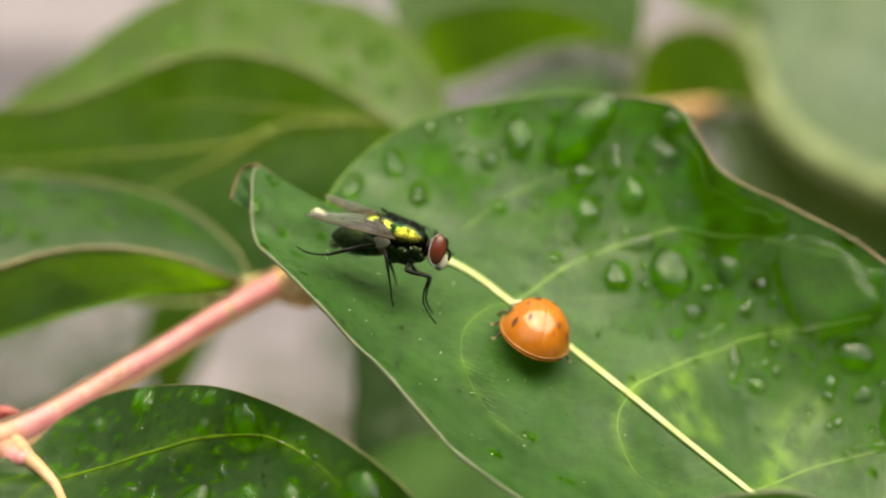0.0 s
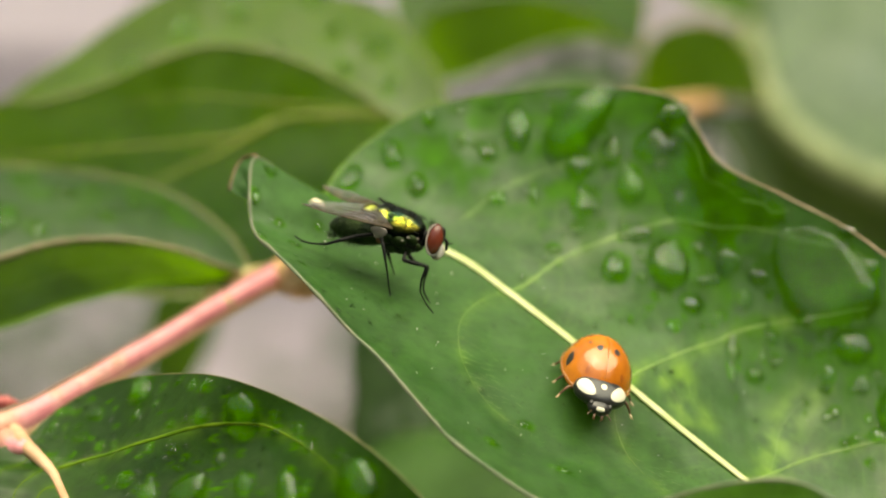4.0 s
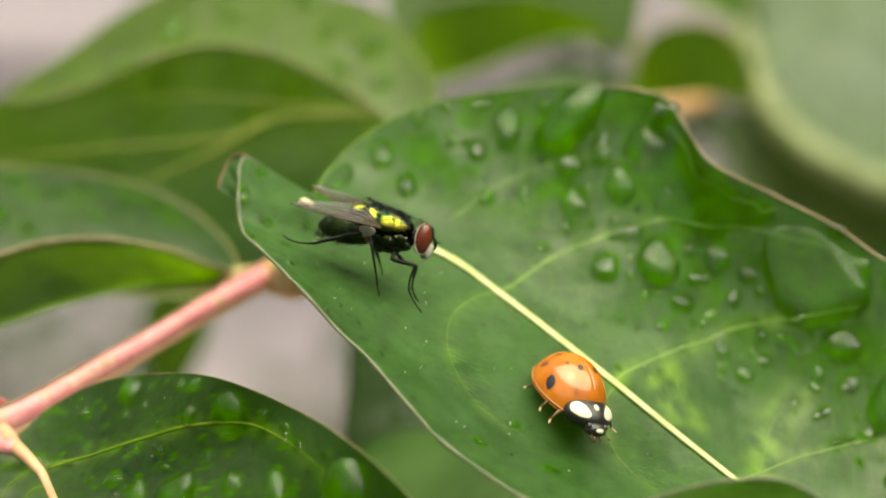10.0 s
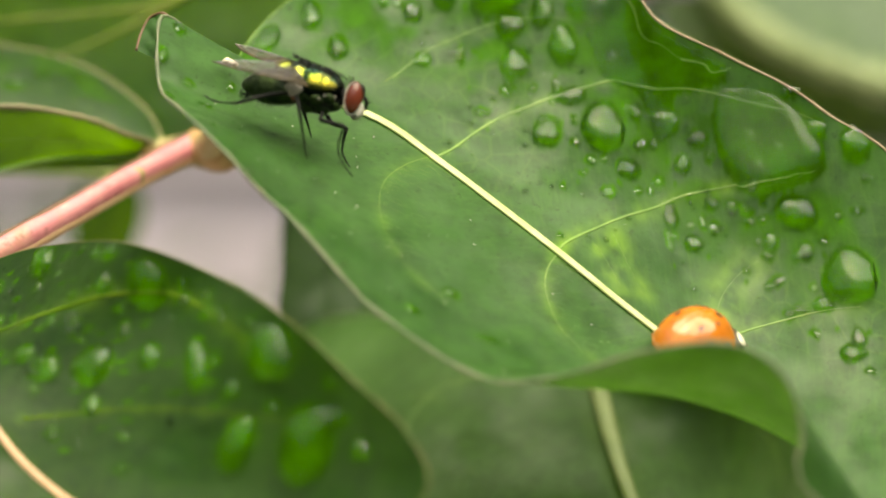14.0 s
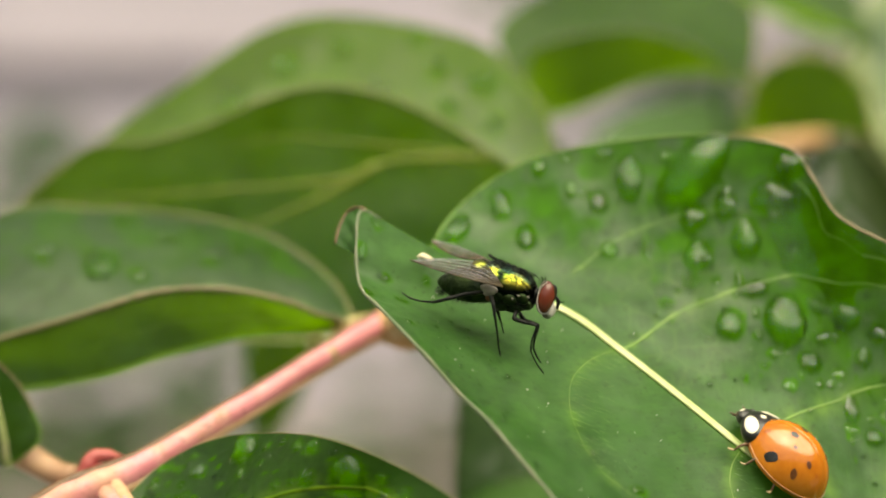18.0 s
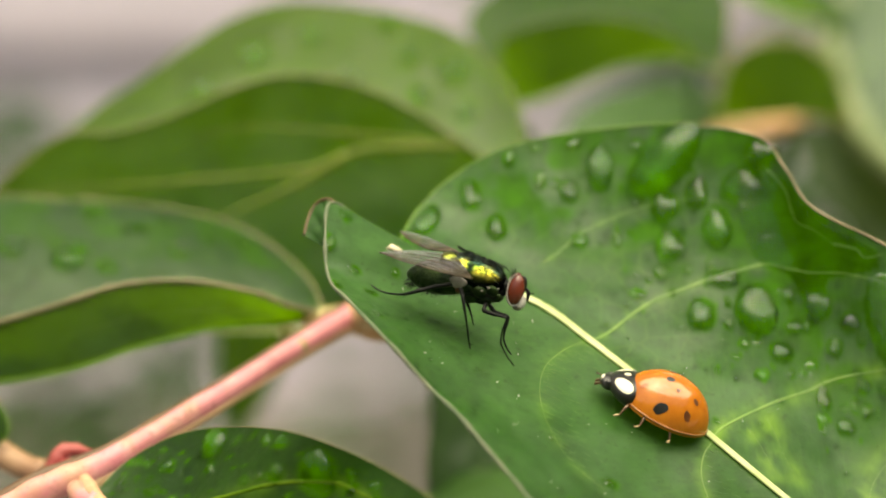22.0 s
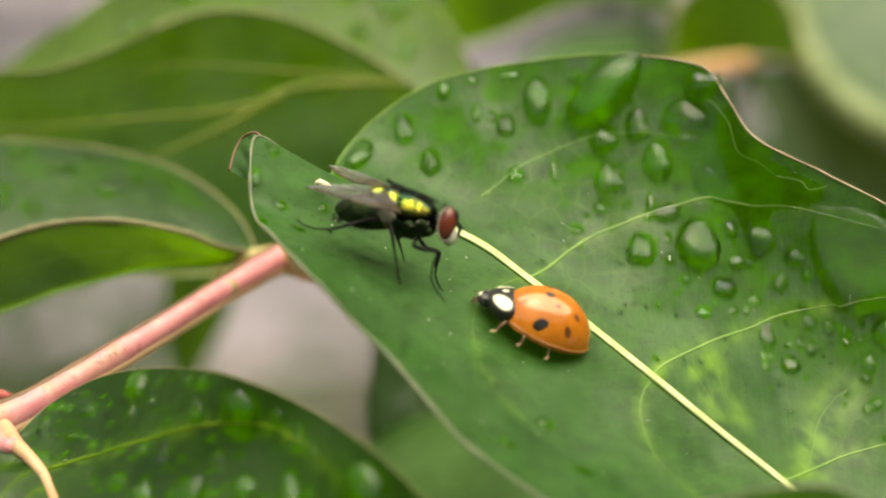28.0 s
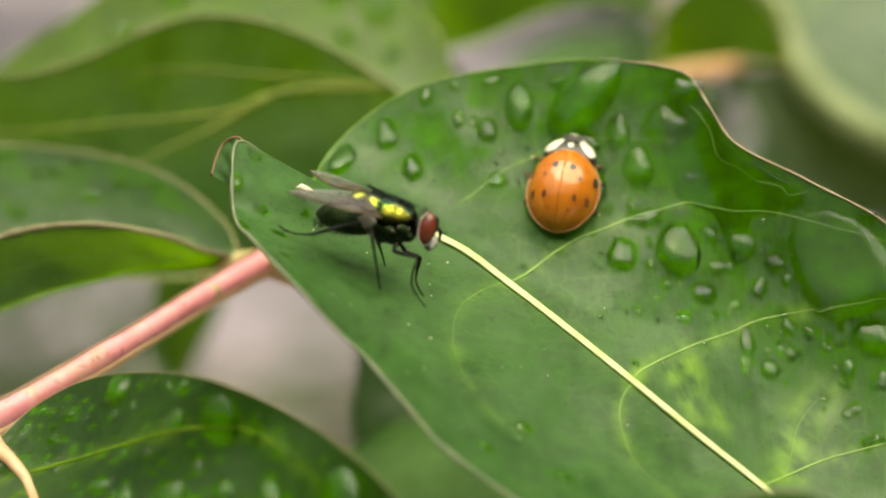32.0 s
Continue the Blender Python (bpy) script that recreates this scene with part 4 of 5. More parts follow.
def rain_drop(leaf, s, w, a, b, seed, mat, tall=0.5, tilt=0.0):
    """A flattened drop of half-widths a and b (mm) on a leaf."""
    p, n = leaf.at(s, w), leaf.normal(s, w)
    if n.z < 0 and n.y > 0:
        n = -n
    e1 = Vector((1, 0, 0.05))
    e1 = (e1 - n * e1.dot(n)).normalized()
    e2 = n.cross(e1)
    e1, e2 = e1 * math.cos(tilt) + e2 * math.sin(tilt), e2 * math.cos(tilt) - e1 * math.sin(tilt)
    a, b = a * MM, b * MM * 1.15
    h = tall * min(a, b) + 0.12 * max(a, b)
    seg, rings = (32, 10) if a > 0.0008 else (16, 6)
    rag = 1.0 if max(a, b) > 0.0015 else 2.2
    bm = bmesh.new()
    rows = []
    for i in range(rings):
        f = i / rings
        ang = f * math.pi / 2
        r, z = math.cos(ang) ** 0.85, math.sin(ang)
        ring = []
        for k in range(seg):
            t = 2 * math.pi * k / seg
            wob = 1 + rag * (0.24 * noise.noise(Vector((math.cos(t) * 1.1, math.sin(t) * 1.1, seed))) + 0.10 * noise.noise(Vector((math.cos(t) * 2.2, math.sin(t) * 2.2, seed + 9))))
            # heavier towards its lower end
            sag = 1 - 0.14 * math.sin(t)
            ring.append(bm.verts.new(p + e1 * (math.cos(t) * r * a * wob * sag) + e2 * (math.sin(t) * r * b * wob - 0.30 * b * z * z) + n * (z * h - 0.00012)))
        rows.append(ring)
    tip = bm.verts.new(p + n * (h - 0.00012) - e2 * (0.30 * b))
    for r0, r1 in zip(rows, rows[1:]):
        for k in range(seg):
            bm.faces.new((r0[k], r0[(k + 1) % seg], r1[(k + 1) % seg], r1[k]))
    for k in range(seg):
        bm.faces.new((rows[-1][k], rows[-1][(k + 1) % seg], tip))
    bm.faces.new(rows[0][::-1])
    size = "large" if max(a, b) > 0.0018 else "small" if max(a, b) < 0.0007 else "clear"
    ob = part("water_drop", bm, mat)
    WETTED.append((leaf, p, e1, e2, a, b))
    return tagged(ob, f"{size} round rain drop resting on the green leaf", "water drop", group="rain drops")


ON_MAIN = ([(0.55, 0.956, 1.3, 1.11), (0.531, 0.856, 1.68, 1.27), (0.475, 0.8, 0.87, 1.13), (0.5, 0.719, 1.11, 1.31), (0.431, 0.744, 1.12, 1.07), (0.431, 0.619, 1.11, 1.1), (0.412, 0.512, 0.5, 0.51), (0.356, 0.863, 1.03, 1.71), (0.438, 0.889, 3.42, 1.75, 0.75), (0.306, 0.762, 0.77, 0.93), (0.306, 0.544, 0.66, 0.6), (0.362, 0.606, 0.31, 0.87), (0.375, 0.4, 0.64, 0.39), (0.506, 0.575, 1.04, 0.61), (0.469, 0.431, 1.07, 1.22), (0.544, 0.531, 1.62, 1.77)],
           [(0.506, 0.506, 0.29, 0.38), (0.506, 0.444, 0.36, 0.43), (0.562, 0.75, 0.51, 0.45), (0.662, 0.744, 0.89, 0.87), (0.6, 0.669, 0.55, 0.56), (0.606, 0.594, 0.74, 0.45), (0.525, 0.412, 0.46, 0.43), (0.581, 0.475, 1.04, 0.72), (0.544, 0.344, 0.65, 0.43), (0.631, 0.537, 0.5, 0.4), (0.594, 0.438, 0.4, 0.3), (0.681, 0.656, 0.61, 0.68), (0.706, 0.75, 0.71, 0.7), (0.738, 0.606, 0.48, 0.39), (0.65, 0.463, 0.54, 0.74), (0.681, 0.431, 0.71, 0.54)],
           [(0.637, 0.388, 0.33, 0.39), (0.681, 0.487, 0.36, 0.2), (0.806, 0.675, 1.57, 1.11, -0.6), (0.775, 0.55, 0.56, 0.75), (0.762, 0.537, 0.25, 0.28), (0.806, 0.556, 0.69, 0.36), (0.769, 0.606, 0.43, 0.2), (0.819, 0.988, 0.66, 0.42), (0.838, 0.925, 0.83, 0.81), (0.713, 0.975, 0.45, 0.28), (0.463, 0.081, 0.32, 0.25), (0.287, 0.794, 0.41, 0.41), (0.219, 0.938, 0.52, 0.72), (0.15, 0.794, 0.72, 1.24), (0.081, 0.769, 0.85, 1.5, -0.3), (0.175, 0.525, 0.81, 1.13)],
           [(0.263, 0.806, 0.46, 0.67), (0.406, 0.938, 0.52, 0.42), (0.268, 0.96, 0.47, 0.35), (0.325, 0.96, 0.72, 0.39), (0.562, 0.4, 0.24, 0.17), (0.512, 0.356, 0.41, 0.18), (0.425, 0.456, 0.27, 0.23), (0.394, 0.469, 0.27, 0.23), (0.487, 0.588, 0.29, 0.72), (0.856, 0.594, 1.93, 1.81), (0.875, 0.963, 1.12, 1.24), (0.881, 0.894, 0.5, 0.3), (0.825, 0.456, 0.76, 0.54), (0.806, 0.406, 0.32, 0.28), (0.787, 0.369, 0.4, 0.32), (0.856, 0.388, 0.91, 0.67)],
           [(0.875, 0.381, 0.39, 0.23), (0.85, 0.738, 0.33, 0.3), (0.869, 0.787, 0.49, 0.25), (0.744, 0.431, 0.29, 0.23), (0.831, 0.637, 0.37, 0.3), (0.769, 0.681, 0.24, 0.22)],
           [(0.124, -0.958, 0.38, 0.64), (0.186, -0.976, 0.54, 0.46), (0.186, -0.794, 0.59, 0.34), (0.145, -0.576, 0.3, 0.35), (0.24, -0.889, 0.46, 0.33), (0.088, -0.848, 0.52, 0.65), (0.154, -0.83, 0.47, 0.34), (0.547, -0.798, 0.55, 0.39), (0.509, -0.562, 0.6, 0.38), (0.581, -0.621, 0.83, 0.34)])
ON_LOW = ([(0.25, 0.887, 1.15, 1.07), (0.331, 0.925, 0.45, 0.49), (0.35, 0.931, 0.66, 0.48), (0.306, 0.944, 0.4, 0.35), (0.175, 0.681, 0.71, 0.5), (0.269, 0.706, 0.38, 0.56), (0.431, 0.838, 1.31, 1.43), (0.381, 0.756, 0.54, 0.59, -0.4), (0.344, 0.669, 0.29, 0.32), (0.294, 0.781, 0.29, 0.38), (0.175, 0.419, 0.62, 0.37), (0.394, 0.537, 0.35, 0.27), (0.431, 0.681, 0.28, 0.33), (0.35, 0.431, 0.23, 0.2), (0.331, 0.212, 0.35, 0.38), (0.469, 0.906, 0.34, 0.49)],
           [(0.487, 0.85, 0.54, 0.3), (0.469, 0.606, 0.33, 0.53), (0.425, 0.537, 0.24, 0.2), (0.131, 0.756, 0.28, 0.32), (0.269, 0.456, 0.22, 0.25), (0.244, 0.588, 0.23, 0.28), (0.119, 0.594, 0.22, 0.29), (0.362, 0.719, 0.29, 0.28), (0.287, 0.9, 0.3, 0.27), (0.15, 0.875, 0.23, 0.22), (0.637, 0.863, 1.7, 1.47), (0.594, 0.662, 0.79, 1.64), (0.494, 0.419, 1.49, 1.1, 0.6), (0.444, 0.3, 0.69, 0.75, -0.3), (0.375, 0.281, 0.76, 0.58, 0.3), (0.537, 0.581, 0.82, 0.84)],
           [(0.656, 0.681, 0.4, 0.54), (0.65, 0.3, 0.38, 0.38), (0.7, 0.212, 0.53, 0.25), (0.731, 0.55, 1.05, 1.66, -0.5), (0.769, 0.713, 1.76, 2.12, -0.4), (0.581, 0.906, 0.35, 0.32), (0.506, 0.912, 0.43, 0.33), (0.569, 0.606, 0.33, 0.3), (0.631, 0.794, 0.29, 0.24), (0.594, 0.75, 0.25, 0.25), (0.481, 0.688, 0.24, 0.26), (0.519, 0.3, 0.31, 0.34), (0.469, 0.2, 0.31, 0.41), (0.431, 0.475, 0.31, 0.25), (0.463, 0.625, 0.3, 0.44), (0.619, 0.269, 0.19, 0.16)],
           [(0.619, 0.519, 0.24, 0.19), (0.7, 0.738, 0.39, 0.35), (0.756, 0.863, 0.45, 0.52), (0.806, 0.831, 0.53, 0.57)])
ON_MID = [(0.7, 0.519, 1.48, 1.57), (0.592, 0.7, 1.04, 0.94), (0.503, 0.525, 1.02, 0.65), (0.445, 0.62, 0.65, 0.65), (0.64, 0.42, 0.7, 0.6), (0.55, 0.82, 0.7, 0.6), (0.78, 0.6, 1.1, 0.9), (0.36, 0.72, 0.55, 0.5), (0.66, 0.85, 0.9, 0.7)]
ON_TOP = [(0.246, 0.831, 1.39, 1.29), (0.338, 0.836, 0.97, 1.19), (0.592, 0.789, 1.62, 1.3), (0.42, 0.72, 1.1, 0.9), (0.5, 0.86, 1.2, 1.0), (0.3, 0.68, 0.9, 0.9), (0.2, 0.66, 0.9, 0.8), (0.46, 0.58, 0.8, 0.8), (0.68, 0.7, 1.2, 0.9), (0.38, 0.93, 1.0, 0.8)]
count = 0
for lf, groups in ((MAIN, ON_MAIN), (LEFT_LOW, ON_LOW), (LEFT_MID, (ON_MID,)), (LEFT_TOP, (ON_TOP,))):
    for rows in groups:
        for s, w, a, b, *lean in rows:
            count += 1
            rain_drop(lf, s, w, a, b, count * 1.37, WATER, 0.52, lean[0] if lean else 0.0)

# a thin sheet of water along the fold of the margin, and a large flat drop that a vein holds back
SHEET = [(0.525, 0.831), (0.562, 0.919), (0.60, 0.985), (0.63, 0.985), (0.669, 0.985), (0.713, 0.98), (0.75, 0.965), (0.744, 0.925), (0.713, 0.881), (0.68, 0.84), (0.672, 0.78), (0.669, 0.725), (0.643, 0.672), (0.625, 0.706), (0.60, 0.73), (0.569, 0.685), (0.544, 0.669), (0.531, 0.744)]
POOL = [(0.738, 0.906), (0.765, 0.94), (0.797, 0.955), (0.825, 0.945), (0.843, 0.91), (0.846, 0.86), (0.838, 0.815), (0.819, 0.764), (0.794, 0.71), (0.769, 0.664), (0.75, 0.662), (0.737, 0.688), (0.727, 0.738), (0.724, 0.819), (0.729, 0.869)]


def water_sheet(leaf, outline, name, label, thick, rim, sag=0.0):
    """A shallow body of water within an outline of (s, w) on a leaf, flat on top, its rim rounded off."""
    n = len(outline)
    cs, cw = sum(p[0] for p in outline) / n, sum(p[1] for p in outline) / n
    flat = [(i, *outline[(i - 1) % n], 0.0) for i in range(n + 3)]
    centre, cn = leaf.at(cs, cw), leaf.normal(cs, cw)
    down = (Vector((0, 0, -1)) + cn * cn.z).normalized()      # the way the water runs
    reach = max(abs((leaf.at(*q) - centre).dot(down)) for q in outline)
    seg, rings = 140, 24
    bm = bmesh.new()
    rows = []
    for r in range(rings):
        f = 1 - r / rings
        row = []
        for k in range(seg):
            q = (spline(flat, 1 + k / seg * n) - BASE) / MM
            ragged = 1 + 0.05 * noise.noise(Vector((q.x * 90, q.y * 30, 1.0))) * f
            s, w = cs + (q.x - cs) * f * ragged, cw + (q.y - cw) * f * ragged
            nn = leaf.normal(s, min(w, 0.985))
            z = thick * (1 - f ** rim) ** 0.5 - 0.05 * MM
            z *= max(0.15, 1 + sag * (leaf.at(s, min(w, 0.99)) - centre).dot(down) / reach)
            z += 0.10 * thick * noise.noise(Vector((s * 45, w * 14, 3.0))) * (1 - f)
            row.append(bm.verts.new(leaf.at(s, min(w, 0.99)) + nn * z))
        rows.append(row)
    mid = bm.verts.new(leaf.at(cs, cw) + leaf.normal(cs, cw) * (thick - 0.05 * MM))
    for r0, r1 in zip(rows, rows[1:]):
        for k in range(seg):
            bm.faces.new((r0[k], r0[(k + 1) % seg], r1[(k + 1) % seg], r1[k]))
    for k in range(seg):
        bm.faces.new((rows[-1][k], rows[-1][(k + 1) % seg], mid))
    if sum(f.normal.dot(leaf.normal(cs, cw)) for f in (bm.normal_update() or bm.faces)) < 0:
        bmesh.ops.reverse_faces(bm, faces=bm.faces)
    return tagged(part(name, bm, WATER), label, "water", group="rain drops")


water_sheet(MAIN, SHEET, "water_film", "thin clear sheet of rain water along the leaf's fold", 0.16 * MM, 6)
water_sheet(MAIN, POOL, "water_drop", "very large flat rain drop held by a vein of the leaf", 1.05 * MM, 5.0, 0.85)

rnd = random.Random(31)
for lf, n, (s0, s1), (w0, w1), (r0, r1) in ((LEFT_LOW, 75, (0.06, 0.72), (0.08, 0.95), (0.15, 0.45)), (MAIN, 46, (0.34, 0.85), (0.25, 0.9), (0.13, 0.36)), (MAIN, 40, (0.6, 0.88), (0.3, 0.72), (0.16, 0.5))):
    for _ in range(n):
        r = r0 + (r1 - r0) * rnd.random() ** 2
        count += 1
        rain_drop(lf, rnd.uniform(s0, s1), rnd.uniform(w0, w1), r * rnd.uniform(0.7, 1.2), r * rnd.uniform(0.8, 1.5), count * 1.37, WATER, 0.42)


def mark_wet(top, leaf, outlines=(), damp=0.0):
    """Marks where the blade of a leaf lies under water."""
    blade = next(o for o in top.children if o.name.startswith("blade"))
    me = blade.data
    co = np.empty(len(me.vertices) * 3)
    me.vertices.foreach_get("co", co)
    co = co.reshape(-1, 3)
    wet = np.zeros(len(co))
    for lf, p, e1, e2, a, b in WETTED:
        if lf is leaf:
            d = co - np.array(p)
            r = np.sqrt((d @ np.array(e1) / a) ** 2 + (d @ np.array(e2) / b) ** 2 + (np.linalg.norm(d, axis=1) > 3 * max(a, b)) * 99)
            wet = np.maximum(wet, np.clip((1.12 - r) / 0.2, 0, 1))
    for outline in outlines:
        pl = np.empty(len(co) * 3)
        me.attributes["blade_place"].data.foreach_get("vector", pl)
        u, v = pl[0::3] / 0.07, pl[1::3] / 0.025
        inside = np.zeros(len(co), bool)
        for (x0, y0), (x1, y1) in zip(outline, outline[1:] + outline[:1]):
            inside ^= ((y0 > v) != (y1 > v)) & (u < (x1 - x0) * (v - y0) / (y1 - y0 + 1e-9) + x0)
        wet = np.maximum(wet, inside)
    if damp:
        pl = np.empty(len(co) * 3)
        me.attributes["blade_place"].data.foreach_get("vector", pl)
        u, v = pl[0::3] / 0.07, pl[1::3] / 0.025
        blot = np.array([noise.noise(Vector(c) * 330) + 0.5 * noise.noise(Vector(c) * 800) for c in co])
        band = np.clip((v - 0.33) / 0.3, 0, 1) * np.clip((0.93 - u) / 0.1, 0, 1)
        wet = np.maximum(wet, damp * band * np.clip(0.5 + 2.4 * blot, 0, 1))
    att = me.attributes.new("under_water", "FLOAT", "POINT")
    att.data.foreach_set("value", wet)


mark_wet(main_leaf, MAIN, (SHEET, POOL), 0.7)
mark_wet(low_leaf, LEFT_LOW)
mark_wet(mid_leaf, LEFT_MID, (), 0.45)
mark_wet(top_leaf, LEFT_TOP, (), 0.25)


def droplets(leaf, label, n, s_range, w_range, seed):
    """Fine droplets strewn over part of a leaf."""
    rnd = random.Random(seed)
    verts, faces = [], []
    for _ in range(n):
        s, w = rnd.uniform(*s_range), rnd.uniform(*w_range)
        p, nn = leaf.at(s, w), leaf.normal(s, w)
        if nn.z < 0 and nn.y > 0:
            nn = -nn
        e1 = nn.orthogonal().normalized()
        e2 = nn.cross(e1)
        r = rnd.choice((0.07, 0.09, 0.12, 0.16, 0.24)) * MM
        k = len(verts)
        for zz, rr in ((-0.2, 1.0), (0.35, 0.85), (0.6, 0.45)):
            for j in range(8):
                t = j * math.pi / 4
                verts.append(p + (e1 * math.cos(t) + e2 * math.sin(t)) * r * rr + nn * (zz * r))
        verts.append(p + nn * (0.68 * r))
        for q in range(2):
            for j in range(8):
                faces.append((k + q * 8 + j, k + q * 8 + (j + 1) % 8, k + q * 8 + 8 + (j + 1) % 8, k + q * 8 + 8 + j))
        for j in range(8):
            faces.append((k + 16 + j, k + 16 + (j + 1) % 8, k + 24))
        faces.append(tuple(k + 7 - j for j in range(8)))
    me = bpy.data.meshes.new("fine_droplets")
    me.from_pydata(verts, [], faces)
    me.materials.append(WATER)
    me.polygons.foreach_set("use_smooth", [True] * len(me.polygons))
    return tagged(new("fine_droplets", me), label, "water drops", kind="stuff")


droplets(MAIN, "fine rain droplets strewn over the large leaf", 220, (0.3, 0.8), (0.15, 0.9), 1)
droplets(MAIN, "fine rain droplets near the curled base of the leaf", 24, (0.12, 0.3), (-0.95, -0.5), 2)
droplets(MAIN, "fine rain droplets along the near margin of the leaf", 60, (0.2, 0.62), (-0.97, -0.6), 4)
droplets(LEFT_LOW, "fine rain droplets on the lower leaf", 260, (0.06, 0.7), (0.15, 0.95), 3)


# fine pale hairs beside the arched vein of the near half, and a few grains of dust
def hairs(leaf, rows, label, seed, count):
    rnd = random.Random(seed)
    flat = [(i, s, w, 0.0) for i, (s, w) in enumerate(rows)]
    verts, faces = [], []
    for _ in range(count):
        f = rnd.uniform(0, len(rows) - 1.2)
        q = (spline(flat, f) - BASE) / MM
        q2 = (spline(flat, f + 0.15) - BASE) / MM
        t = Vector((q2.x - q.x, q2.y - q.y))
        off = rnd.uniform(0.0, 0.10) * rnd.random()
        s, w = q.x + off * 0.4, min(-0.03, q.y + off)
        a = leaf.at(s, w)
        e = leaf.at(min(0.97, s + rnd.uniform(0.006, 0.018)), min(-0.02, w + rnd.uniform(0.01, 0.06)))
        nn = leaf.normal(s, w)
        d = (e - a).normalized() * rnd.uniform(0.0003, 0.0009)
        side = d.cross(nn).normalized() * 0.000012
        up = nn * rnd.uniform(0.000015, 0.00003)
        k = len(verts)
        verts += [a + side, a - side, a + up * 0.6, a + d + up]
        faces += [(k, k + 1, k + 3), (k + 1, k + 2, k + 3), (k + 2, k, k + 3)]
    me = bpy.data.meshes.new("leaf_hairs")
    me.from_pydata(verts, [], faces)
    me.materials.append(HAIR)
    return tagged(new("leaf_hairs", me), label, "leaf hairs", kind="stuff")


HAIR = plain("leaf_hair", (0.08, 0.17, 0.035), (0.15, 0.26, 0.07), 900, 0.5, bump=0)
hairs(MAIN, [(0.277, -0.014), (0.286, -0.136), (0.308, -0.282), (0.342, -0.416), (0.387, -0.536), (0.436, -0.617), (0.48, -0.65), (0.516, -0.634)], "fine pale hairs on the large leaf", 5, 230)
hairs(MAIN, [(0.455, -0.014), (0.474, -0.099), (0.505, -0.187), (0.544, -0.258), (0.583, -0.316), (0.616, -0.351)], "fine pale hairs on the large leaf", 6, 90)


def dust(leaf, n, s_range, w_range, seed):
    rnd = random.Random(seed)
    bm = bmesh.new()
    for _ in range(n):
        s, w = rnd.uniform(*s_range), rnd.uniform(*w_range)
        r = rnd.uniform(0.00003, 0.00007)
        m = Matrix.Translation(leaf.at(s, w) + leaf.normal(s, w) * r * 0.4) @ Euler((rnd.random() * 3, rnd.random() * 3, 0)).to_matrix().to_4x4()
        bmesh.ops.create_icosphere(bm, subdivisions=1, radius=r, matrix=m)
    return tagged(part("dust_grains", bm, DUST), "tiny pale dust grains on the large leaf", "dust", kind="stuff")


DUST = plain("dust_pale", (0.4, 0.4, 0.34), (0.7, 0.7, 0.62), 900, 0.6)
dust(MAIN, 30, (0.15, 0.62), (-0.9, -0.08), 9)


# ---------------------------------------------------------------- insects
def ball(centre, radii, u=28, v=18, shape=None):
    """An ellipsoid in mm, bent by shape(unit vector) -> factor or vector."""
    bm = bmesh.new()
    bmesh.ops.create_uvsphere(bm, u_segments=u, v_segments=v, radius=1.0)
    c = Vector(centre)
    for q in bm.verts:
        d = q.co.copy()
        p = Vector((d.x * radii[0], d.y * radii[1], d.z * radii[2]))
        if shape:
            p = shape(d, p)
        q.co = (c + p) * MM
    return bm


def wire(points, radii, sides=8, per=4):
    """A smooth thin limb through points, in mm."""
    rows = [(i, *p) for i, p in enumerate(points)]
    n = per * (len(points) - 1)
    ps = [spline(rows, i / per) - BASE for i in range(n + 1)]
    rs = []
    for i in range(n + 1):
        f = i / per
        k = min(int(f), len(points) - 2)
        rs.append((radii[k] + (radii[k + 1] - radii[k]) * (f - k)) * MM)
    return tube(ps, rs, sides)


def local(name, bm, mat, parent, label="", smooth=True, at=None):
    """A part in its parent's own space."""
    ob = part(name, bm, mat, None, label, smooth)
    ob.parent = parent
    if at is not None:
        ob.location = Vector(at) * MM
    return ob


# ---- the fly: x ahead, y to its left, z up, in mm
fly = tagged(thing("greenbottle_fly"), "metallic green fly with dark red eyes standing on the leaf", "fly")
fly.matrix_basis = pose(-0.00193, -0.00627, 0.60324, 8.48, 4.87, -15.50)
def barrel(d, p):
    """Fuller ends, a back that falls towards the head."""
    x = d.x
    round_ = math.sqrt(max(1e-4, 1 - x * x))
    full = (max(0.0, 1 - abs(x) ** 3.0)) ** 0.45 / round_ if abs(x) < 0.999 else 1.0
    return Vector((p.x, p.y * full * (1 - 0.06 * x), p.z * full * (1 - 0.12 * x) - 0.34 * x))


def tergites(d, p):
    """The abdomen narrows to its end and is ringed by four plates."""
    k = max(0.0, -d.x) ** 2
    step = 1 + 0.035 * ((d.x * 2.2 + 0.4) % 1.0)
    return Vector((p.x, p.y * (1 - 0.25 * k) * step, p.z * (1 - 0.3 * k) * step - 0.2 * k))


local("thorax", ball((-0.05, 0.0, 0.12), (2.05, 1.36, 1.22), 40, 28, barrel), FLY_GREEN, fly, "gold-green metallic thorax")
local("scutellum", ball((-2.0, -0.05, 1.02), (0.75, 0.85, 0.48), 20, 14), FLY_GOLD, fly, "metallic green shield plate")
local("breast", ball((0.3, -0.12, -0.72), (1.75, 1.28, 0.98), 40, 28, lambda d, p: p * (1 + 0.10 * noise.noise(d * 3.1) + 0.05 * noise.noise(d * 7.3))), FLY_BLACK, fly, "black hairy underside of the thorax")
local("abdomen", ball((-2.75, -0.1, -0.5), (2.35, 1.35, 1.12), 40, 64, tergites), FLY_DARK, fly, "dark green-black abdomen")
